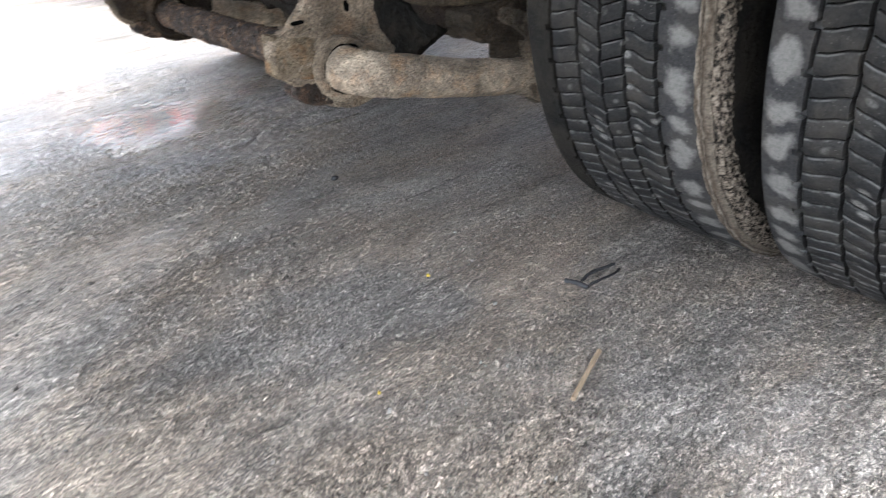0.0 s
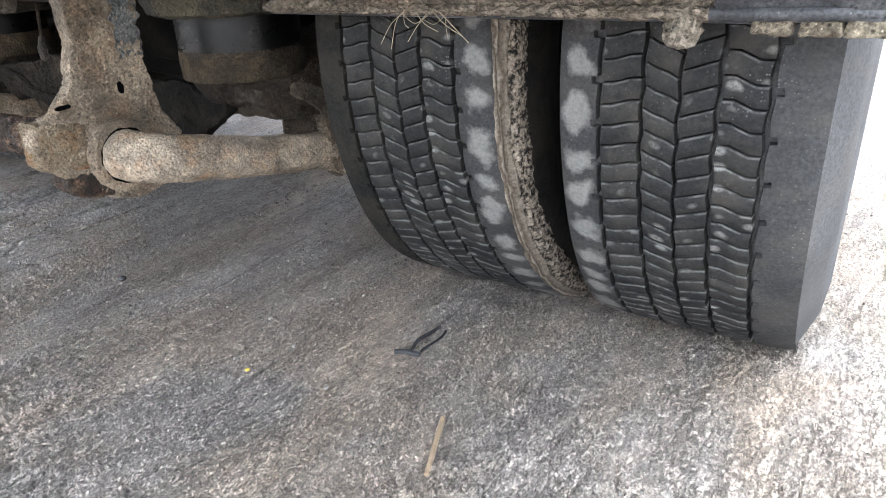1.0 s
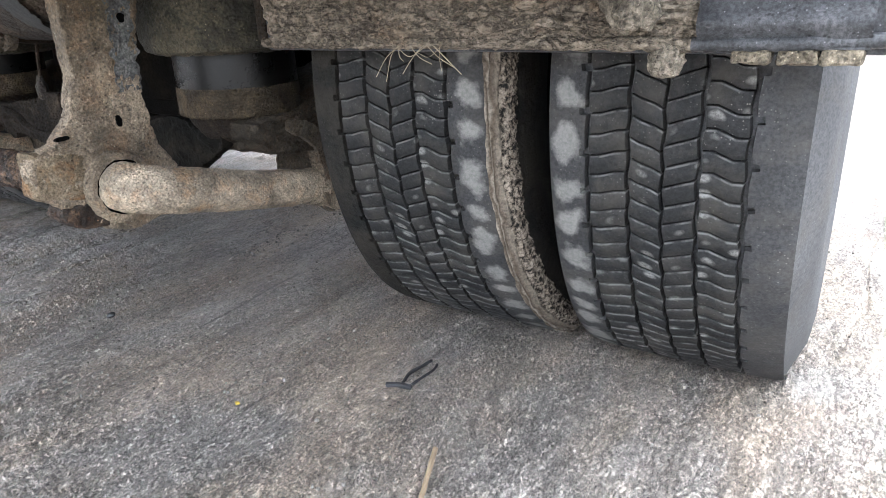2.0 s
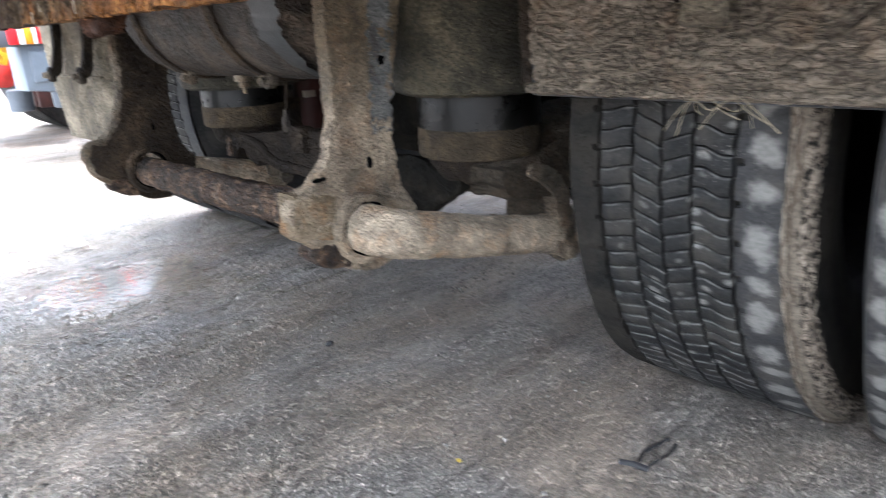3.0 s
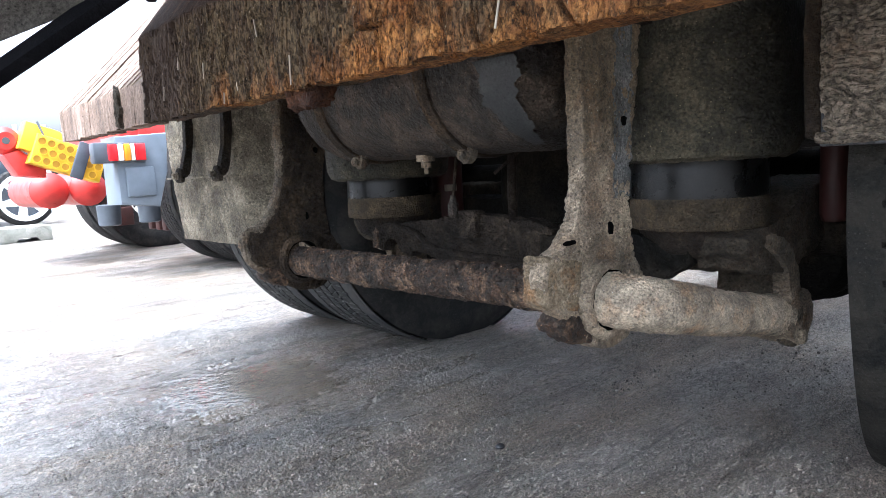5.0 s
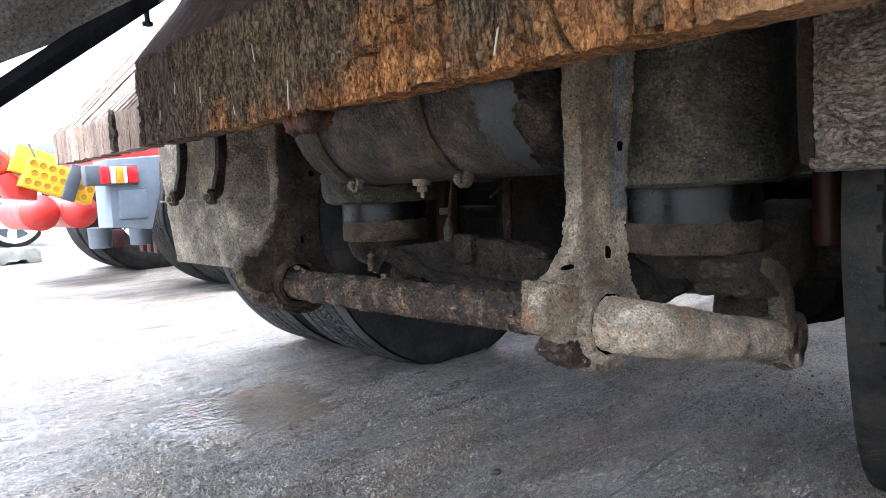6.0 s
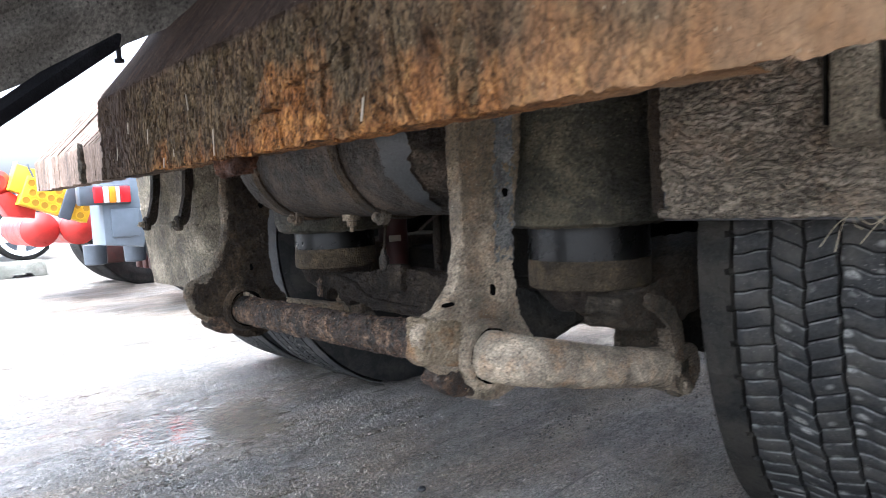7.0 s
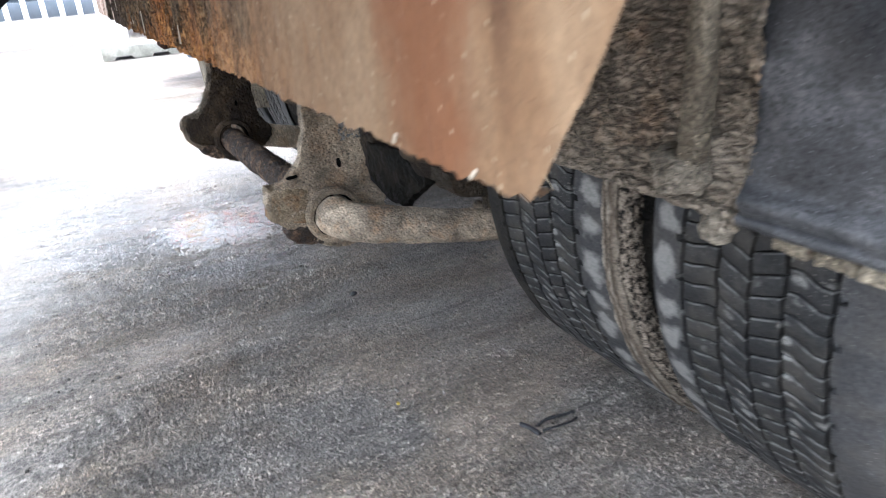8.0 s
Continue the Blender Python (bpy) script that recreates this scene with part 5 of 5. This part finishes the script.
def board_point(u, v):
    """Back face, then a slope that leans forward."""
    s = v * 0.56
    x0 = L_X + 0.0
    x1 = R_X + max(0, min(0.19, s)) * 0.65
    x = x0 + u * (x1 - x0)
    if s < 0.19:
        y, z = 0.462, LOW_Z + s
    else:
        y, z = 0.462 + (s - 0.19) * 0.61, LOW_Z + 0.19 + (s - 0.19) * 0.79
    flake = noise.noise(Vector((x * 13, s * 10, 21))) + 0.6 * noise.noise(Vector((x * 34, s * 22, 2))) + 0.35 * noise.noise(Vector((x * 90, s * 40, 6)))
    y += 0.0035 * math.floor(flake * 3.2) * (1.0 if s < 0.19 else 0.15) * (1.0 if x < -0.95 else max(0.15, 1 - (x + 0.95) * 2.2))
    calm = (0.25 if s > 0.2 else 1.0) * (1.0 if x < -0.9 else max(0.4, 1 - (x + 0.9) * 1.5))
    g = noise.noise(Vector((x * 50, s * 9, 0))) * 0.0022 * calm + noise.noise(Vector((x * 150, s * 24, 4))) * 0.0022 * calm + noise.noise(Vector((x * 6, s * 6, 9))) * 0.004
    rot = noise.noise(Vector((x * 22, s * 14, 3)))
    if rot > 0.25 and s < 0.19 and x < -0.7:
        g += 0.012 * min(1, (rot - 0.25) / 0.12)
    crack = noise.noise(Vector((x * 16, s * 2.6, 7)))
    if abs(crack) < 0.03 and s < 0.19 and x < -0.75:
        g += 0.014 * (1 - abs(crack) / 0.03)
    if s < 0.19 and -1.32 < x < -0.99:
        gap, below = off_crack(x + 0.006 * noise.noise(Vector((x * 60, z * 60, 2))), z + 0.006 * noise.noise(Vector((x * 60, z * 60, 8))))
        wide = 0.0045 + 0.0025 * noise.noise(Vector((x * 40, z * 40, 5)))
        g += 0.022 * max(0.0, 1 - gap / wide) if gap < wide else 0.0
        if below and gap < 0.03:
            g -= 0.004 * (1 - gap / 0.03)
    if v == 0:
        z += 0.006 * noise.noise(Vector((x * 25, 0, 1))) + 0.004 * noise.noise(Vector((x * 90, 0, 1)))
    return (x, y + g, z)


bv, bf = sheet_grid(1000, 190, board_point)
board = from_lists("rear_board", bv, bf, BOARD, truck, "rotten rust-stained rear board with splintered grain")
part("board_core", slab([(0.476, LOW_Z + 0.012), (0.476, LOW_Z + 0.185), (0.69, LOW_Z + 0.47), (0.75, LOW_Z + 0.47), (0.53, LOW_Z + 0.17), (0.53, LOW_Z + 0.012)], 0, L_X + 0.01, -0.45, 0.003), BOARD, board)
uv_, uf_ = sheet_grid(300, 8, lambda u, v: (L_X + u * (R_X - L_X), 0.464 + v * (0.07 if u < 0.78 else 0.012), LOW_Z + 0.004 + 0.004 * noise.noise(Vector((u * 60, v * 3, 1)))))
from_lists("under_edge", uv_, uf_, BOARD, board)
rl = random.Random(8)
RISE = Vector((0.375, 0.245, 0.315))
for k in range(27):
    w = 0.0292
    xa, y = -2.098 - 0.0286 * k, 0.468 + rl.uniform(-0.0012, 0.0016)
    top, low = 0.785 + rl.uniform(-0.002, 0.002), LOW_Z + rl.uniform(0.0, 0.005)
    bm = bmesh.new()
    rows_ = []
    for back in (Vector((0, 0, 0)), Vector((0, 0.05, -0.035))):
        a = [Vector(p) + (back if p[2] > 0.75 else Vector((0, 0.05, 0)) * (back.y > 0)) for p in ((xa, y, low), (xa - w, y, low), (xa - w, y, top), (xa, y + 0.001, top + 0.002))]
        a += [a[2] + RISE, a[3] + RISE]
        rows_.append([bm.verts.new(p) for p in a])
    f, g = rows_
    bm.faces.new((f[0], f[1], f[2], f[3]))
    bm.faces.new((f[3], f[2], f[4], f[5]))
    bm.faces.new((g[0], g[1], g[2], g[3]))
    bm.faces.new((g[3], g[2], g[4], g[5]))
    for i, j in ((0, 1), (1, 2), (2, 4), (4, 5), (5, 3), (3, 0)):
        bm.faces.new((f[i], f[j], g[j], g[i]))
    part("lamination", crusted(bm, 0.012, 0.0010, 40, k, 0.0006), WEATHERED, board, "weathered brown-grey split board layer")
bm = slab(soft([(-2.30, 0.692), (-2.262, 0.69), (-2.270, 0.715), (-2.258, 0.735), (-2.274, 0.752), (-2.270, 0.778), (-2.292, 0.80), (-2.288, 0.768), (-2.303, 0.745), (-2.294, 0.718)], 1), 1, 0.458, 0.47, 0.002)
part("split", crusted(bm, 0.005, 0.004, 60, 0, 0.002), CAST_SEAT, board, "dark open split in the board end")
for k, (x, z, h, tilt) in enumerate(((-1.418, 0.718, 0.045, 0.05), (-1.605, 0.725, 0.035, -0.1), (-0.973, 0.722, 0.04, 0.25), (-1.74, 0.76, 0.03, 0.1), (-1.52, 0.80, 0.03, -0.2), (-1.86, 0.79, 0.025, 0.1),
                                      (-1.95, 0.74, 0.03, 0.3), (-0.20, 0.696, 0.008, 0.6), (-0.105, 0.694, 0.008, 0.8), (-1.66, 0.70, 0.02, 0.2))):
    bm = box((-0.0014, -0.001, -h / 2), (0.0014, 0.001, h / 2), 0.0005, 1)
    bm.transform(Matrix.Translation((x, 0.457, z)) @ Matrix.Rotation(tilt, 4, "Y"))
    part("splinter", bm, NAIL, board)
part("rust_clip", crusted(box((-1.485, 0.48, 0.664), (-1.40, 0.53, 0.70), 0.010), 0.006, 0.008, 40, 0, 0.003), RUST, truck, "orange rusted steel clip under the board")

# ---- black bar and sheet above ----
LEAN = Vector((1.0, 0.692, 0.521))


def leaning(x):
    """A point on the ramp's stiffener, which leans from the truck's tail down to the ground."""
    return Vector((-2.3, 0.335, 0.905)) + LEAN * (x + 2.3)


rings = []
for k in range(41):
    p = leaning(-3.98 + 2.1 * k / 40)
    wide, flat = Vector((0, 0.0185, 0.030)), Vector((0, 0.013, -0.009))
    rings.append([p + wide * a + flat * b for a, b in ((-1, -0.6), (-0.94, -1), (0.94, -1), (1, -0.6), (1, 0.6), (0.94, 1), (-0.94, 1), (-1, 0.6))])
part("cross_bar", loft(rings, 0.0006, 0.02), IRON, truck, "long black steel ramp stiffener")
part("bar_pin", lathe([(0.004, -0.05), (0.014, -0.05), (0.014, -0.04), (0.007, -0.039), (0.007, 0.06)], "z", 10, (-2.433, 0.629, 1.10)), IRON, truck)


def sheet_point(u, v):
    p = Vector((-2.43, 0.272, 0.921)) + Vector((0.13, 0.078, 0.028)) * (-11 + 16 * u)
    p += Vector((0, -0.52, 0.45)) * v * 1.1
    fold = 0.006 * noise.noise(Vector((u * 9, v * 4, 0))) + 0.006 * math.sin(v * 34) + (0.012 if 0.18 < v < 0.22 else 0.0)
    return tuple(p + Vector((-0.2, 0.55, 0.65)) * fold)


sv, sf = sheet_grid(90, 60, sheet_point)
sheet = from_lists("tail_sheet", sv, sf, SHEET, truck, "grey weathered ramp panel leaning from the tail to the ground")
back = [(Vector(p) + Vector((-0.012, 0.025, 0.032))) for p in sv]
from_lists("panel_back", [tuple(p) for p in back], sf, SHEET, sheet)

# ---- red truck ----
RX, RY = -5.6, 1.95
red = thing("red_truck", (RX, RY, 0), "red truck chassis with grey lamp box parked on the yard", "truck")
_keep = AXLE_Y
AXLE_Y, R = RY, 0.506
for off, f in ((OUT_X - MID, 1), (IN_X - MID, 1), (MID - OUT_X, -1), (MID - IN_X, -1)):
    tyre(red, RX + off, (RUBBER, RUBBER, RUBBER, RUBBER), "black dual tyre", f)
AXLE_Y = _keep
part("axle", lathe([(0.07, -0.9), (0.07, -0.2), (0.17, -0.1), (0.17, 0.1), (0.07, 0.2), (0.07, 0.9)], "x", 24, (RX, RY, 0.494)), RED_DULL, red, "red axle housing")
for off in (-0.62, -0.48, -0.36, 0.36, 0.5, 0.62):
    part("brake_part", box((RX + off - 0.04, RY - 0.45, 0.22), (RX + off + 0.03, RY - 0.33, 0.36), 0.01), RED_DULL, red, "red brake linkage")
for off in (-0.45, 0.45):
    part("spring_pot", lathe([(0.1, 0.42), (0.11, 0.43), (0.11, 0.62)], "z", 24, (RX + off, RY - 0.35, 0)), DARK, red, "dark air spring pot")
for off in (-0.42, 0.42):
    part("frame_rail", box((RX + off - 0.04, 1.25, 0.72), (RX + off + 0.04, 7.5, 1.0), 0.006), RED, red, "red steel frame rail")
part("rear_beam", box((RX - 1.0, 1.18, 0.74), (RX + 0.95, 1.3, 0.93), 0.02), RED, red, "red rear cross beam")
for y in (0.99, 1.23):
    part("tank", lathe([(0.02, -0.42), (0.08, -0.40), (0.12, -0.35), (0.118, -0.3), (0.118, 0.3), (0.12, 0.35), (0.08, 0.40), (0.02, 0.42)], "x", 40, (RX - 0.33, y, 0.52)), RED, red, "glossy red air tank")
part("lamp_box", slab([(1.06, 0.43), (1.062, 0.795), (1.345, 0.815), (1.33, 0.6), (1.27, 0.405)], 0, RX + 1.0, RX + 1.26, 0.015), GREY, red, "blue-grey plastic mudguard box")
part("box_panel", box((RX + 1.245, 1.10, 0.47), (RX + 1.275, 1.25, 0.63), 0.008), GREY, red)
lamp = part("tail_lamp", box((RX + 1.20, 0.945, 0.655), (RX + 1.28, 1.215, 0.765), 0.012), GREY_DARK, red, "rear lamp cluster in a dark housing")
for a, b, mt in ((1.016, 1.062, LAMP_RED), (1.064, 1.092, LAMP_WHITE), (1.094, 1.128, LAMP_AMBER), (1.130, 1.150, LAMP_WHITE), (1.152, 1.206, LAMP_RED)):
    part("lens", box((RX + 1.26, a, 0.665), (RX + 1.30, b, 0.755), 0.006), mt, lamp)


def chock(at, turn, half, tall, holes):
    """A yellow wheel chock; rings with darker discs stand for shaded round recesses in its side."""
    bm = slab([(-half, -tall), (half, -tall), (half, tall * 0.7), (half * 0.7, tall), (-half, tall)], 0, -0.07, 0.07, 0.008)
    m = Matrix.Translation(at) @ Matrix.Rotation(turn, 4, "X")
    bm.transform(m)
    ob = part("wheel_chock", bm, YELLOW, red, "yellow plastic wheel chock with round holes")
    for i in range(7 if holes else 0):
        for j in range(3):
            p = (0.0, -half + 0.03 + i * 0.05 + 0.02 * (j % 2), -0.055 + j * 0.053)
            if abs(p[1] - 0.055) < 0.035 or p[1] > half - 0.02:
                continue
            c = lathe([(0.026, 0.066), (0.026, 0.076), (0.020, 0.076), (0.020, 0.066)], "x", 10, p, closed=True)
            c.transform(m)
            part("ring", c, YELLOW, ob)
            d = lathe([(0.0195, 0.069), (0.0195, 0.0715)], "x", 10, p)
            d.transform(m)
            part("hole", d, OCHRE, ob)
    return ob


chock((-4.96, 0.97, 0.705), -0.36, 0.19, 0.088, True)
chock((-5.0, 0.85, 0.815), -0.36, 0.105, 0.08, False)
holder = box((-0.012, -0.035, -0.11), (0.012, 0.035, 0.11), 0.006)
holder.transform(Matrix.Translation((-4.875, 1.025, 0.69)) @ Matrix.Rotation(-0.36, 4, "X"))
part("chock_holder", holder, GREY_DARK, red, "grey chock holder")
part("strap", tube([(-4.92, 0.83, 0.92), (-4.90, 0.85, 0.82), (-4.92, 0.80, 0.74)], 0.006, 8, 6), GREY_DARK, red, "dark strap round the chock")
tow = slab([(0.66, 0.74), (0.74, 0.77), (0.87, 0.66), (0.86, 0.60), (0.72, 0.62)], 0, -5.2, -5.0, 0.01)
part("rear_bracket", tow, RED, red, "red steel bracket over the tanks")
part("coupling", lathe([(0.03, -0.06), (0.075, -0.05), (0.08, 0.03), (0.05, 0.06)], "x", 20, (-5.06, 0.68, 0.82)), RED, red, "round red hose coupling")
# dark disc painted for the shade in the coupling's mouth
part("coupling_hole_shade", lathe([(0.02, 0.0), (0.02, 0.004)], "x", 12, (-5.0, 0.68, 0.82)), GREY_DARK, red)
for y in (1.11, 1.34):
    part("spring_pot", lathe([(0.05, 0.30), (0.062, 0.305), (0.066, 0.42), (0.05, 0.425)], "z", 20, (-4.75, y, 0)), GREY_DARK, red, "dark grey pot under the lamp box")

# ---- yard edge ----
def kerb_block(y0, y1):
    out = [(y0, 0), (y0 + 0.12, 0), (y0 + 0.14, 0.05), (y0 + 0.30, 0.05), (y0 + 0.32, 0), (y1 - 0.32, 0), (y1 - 0.30, 0.05), (y1 - 0.14, 0.05), (y1 - 0.12, 0), (y1, 0), (y1, 0.15), (y0, 0.15)]
    ob = part("concrete_block", slab(out, 0, -8.75, -8.30, 0.008), BLOCK, None)
    return tagged(ob, "low grey concrete block with fork slots", "concrete block")


kerb_block(0.72, 1.55)
kerb_block(-3.0, -2.1)

fence = thing("fence", (-10.7, 0, 0), "white painted steel railing with upright bars", "fence")
part("low_panel", box((-10.72, -9.0, 0.06), (-10.68, 1.08, 0.40), 0.004), WHITE, fence, "solid white lower panel")
part("top_rail", box((-10.73, -9.0, 0.98), (-10.67, 1.08, 1.05), 0.004), WHITE, fence)
part("foot_rail", box((-10.73, 1.24, 0.30), (-10.67, 3.2, 0.36), 0.004), WHITE, fence)
bar_master = part("bar", box((-10.72, 0.93 - 0.035, 0.40), (-10.68, 0.93 + 0.035, 1.0), 0.004), WHITE, fence)
for k in range(1, 44):
    link_part("bar", bar_master.data, fence, "", Matrix.Translation((0, -k * 0.215, 0)))
thin_master = part("thin_bar", box((-10.72, 1.42, 0.10), (-10.69, 1.47, 1.35), 0.004), WHITE, fence)
for k in range(1, 6):
    link_part("thin_bar", thin_master.data, fence, "", Matrix.Translation((0, k * 0.33, 0)))
part("post", box((-10.76, 1.08, 0.0), (-10.64, 1.24, 1.10), 0.006), WHITE, fence, "wide white post")

far_truck = thing("parked_trailer", (-12.5, 1.0, 0), "dark blue-grey trailer behind a white railing", "trailer")
part("body", box((-13.4, -9.0, 0.62), (-11.75, 2.0, 1.02), 0.03), FAR_DARK, far_truck)
part("side_skirt", box((-11.76, -9.0, 0.38), (-11.72, 1.1, 0.62), 0.01), GREY, far_truck)
for y in (1.93, 3.1):
    hub = (-11.6, y, 0.40)
    tw = part("tyre", lathe([(0.31, -0.12), (0.34, -0.135), (0.385, -0.12), (0.40, -0.08), (0.40, 0.08), (0.385, 0.12), (0.34, 0.135), (0.31, 0.12)], "x", 48, hub, closed=True), RUBBER, far_truck)
    rim = part("rim", lathe([(0.272, 0.10), (0.30, 0.125), (0.325, 0.138), (0.335, 0.13), (0.33, 0.1), (0.272, 0.07)], "x", 48, hub, closed=True), WHITE, tw, "white painted wheel rim")
    part("dish", lathe([(0.02, 0.02), (0.28, 0.0), (0.30, 0.04), (0.30, 0.06)], "x", 32, hub), GREY_DARK, rim)
    part("hub", lathe([(0.02, 0.11), (0.07, 0.10), (0.085, 0.07), (0.13, 0.06), (0.14, 0.02)], "x", 32, hub), WHITE, rim)
    for k in range(6):
        spoke = box((0.03, 0.10, -0.04), (0.075, 0.30, 0.04), 0.012)
        spoke.transform(Matrix.Translation(hub) @ Matrix.Rotation(k * math.pi / 3 + 0.3, 4, "X"))
        part("spoke", spoke, WHITE, rim)

# ---- loose bits on the ground ----
def stick(points, r, mat, name, label, category):
    return tagged(part(name, tube(points, r, 6, 5, r * 0.2), mat, None), label, category)


stick([(-0.488, 0.748, 0.010), (-0.468, 0.697, 0.0105), (-0.446, 0.641, 0.010)], 0.0040, TWIG, "twig", "thin dry brown twig on the concrete", "twig")
stick([(-0.655, 0.860, 0.006), (-0.635, 0.866, 0.0085), (-0.612, 0.872, 0.006)], 0.0048, BLACK_BIT, "rubber_scrap", "small black rubber scrap on the concrete", "scrap")
stick([(-0.634, 0.880, 0.005), (-0.638, 0.905, 0.008), (-0.634, 0.935, 0.007), (-0.629, 0.963, 0.006)], 0.0030, BLACK_BIT, "rubber_scrap", "thin black curled rubber strip on the concrete", "scrap")
stick([(-0.618, 0.883, 0.005), (-0.611, 0.91, 0.008), (-0.609, 0.938, 0.0065), (-0.614, 0.958, 0.005)], 0.0024, BLACK_BIT, "rubber_scrap", "thin black curled rubber strip on the concrete", "scrap")


def pebble(x, y, r, mat, name, label, category, seed):
    bm = bmesh.new()
    bmesh.ops.create_icosphere(bm, subdivisions=2, radius=r)
    for v in bm.verts:
        v.co *= 1 + 0.35 * noise.noise(v.co * (0.9 / r) + Vector((seed, 0, 0)))
        v.co.z = v.co.z * 0.6
    low = min(v.co.z for v in bm.verts)
    for v in bm.verts:
        v.co += Vector((x, y, -low - 0.001))
    return tagged(part(name, bm, mat, None), label, category)


pebble(-1.343, 0.812, 0.010, BLACK_BIT, "clod", "small black clod of dirt on the concrete", "clod", 1)
lf_bm = slab(soft([(-0.845, 0.699), (-0.840, 0.703), (-0.835, 0.701), (-0.839, 0.695)], 2), 2, 0.005, 0.008, 0)
leaf = tagged(part("leaf", lf_bm, LEAF, None), "tiny yellow leaf on the concrete", "leaf")
tagged(part("leaf", slab(soft([(-0.649, 0.4545), (-0.645, 0.458), (-0.642, 0.456), (-0.6445, 0.452)], 2), 2, 0.005, 0.008, 0), LEAF, None), "tiny yellow leaf scrap on the concrete", "leaf")

# loose grit
rng = np.random.default_rng(5)
GN = 15000
px_, py_ = rng.uniform(-2.0, 0.35, GN), rng.uniform(0.05, 1.9, GN)
near = rng.random(GN) < np.clip(1.25 - 0.35 * np.abs(px_ + 0.7) - 0.4 * np.abs(py_ - 0.6), 0.1, 1.0) * (0.35 + 0.9 * lattice(px_ * 5, py_ * 3, 12))
near &= np.hypot((px_ + 2.14) * 2.7, (py_ - 0.66) * 2.7) > 0.7
px_, py_ = px_[near], py_[near]
gverts, gfaces = [], []
for x, y, big, turn, tall in zip(px_, py_, rng.random(len(px_)), rng.random(len(px_)) * 6.28, rng.random(len(px_))):
    r = 0.0009 + 0.0012 * big + 0.0022 * big ** 9
    b = len(gverts)
    for wide, up in ((1.0, -0.001), (0.72, 0.0012 + r * (0.35 + 0.4 * tall))):
        for i in range(5):
            k = 0.75 + 0.5 * ((i * 0.618 + big * 7) % 1)
            gverts.append((x + wide * r * k * math.cos(turn + i * 1.257), y + wide * r * k * math.sin(turn + i * 1.257), up))
    gfaces += [(b + i, b + (i + 1) % 5, b + 5 + (i + 1) % 5, b + 5 + i) for i in range(5)] + [tuple(range(b + 5, b + 10))]
grit = from_lists("grit", gverts, gfaces, GRIT, None, smooth=False)
tagged(grit, "fine loose grit scattered on the concrete", "grit", kind="stuff")
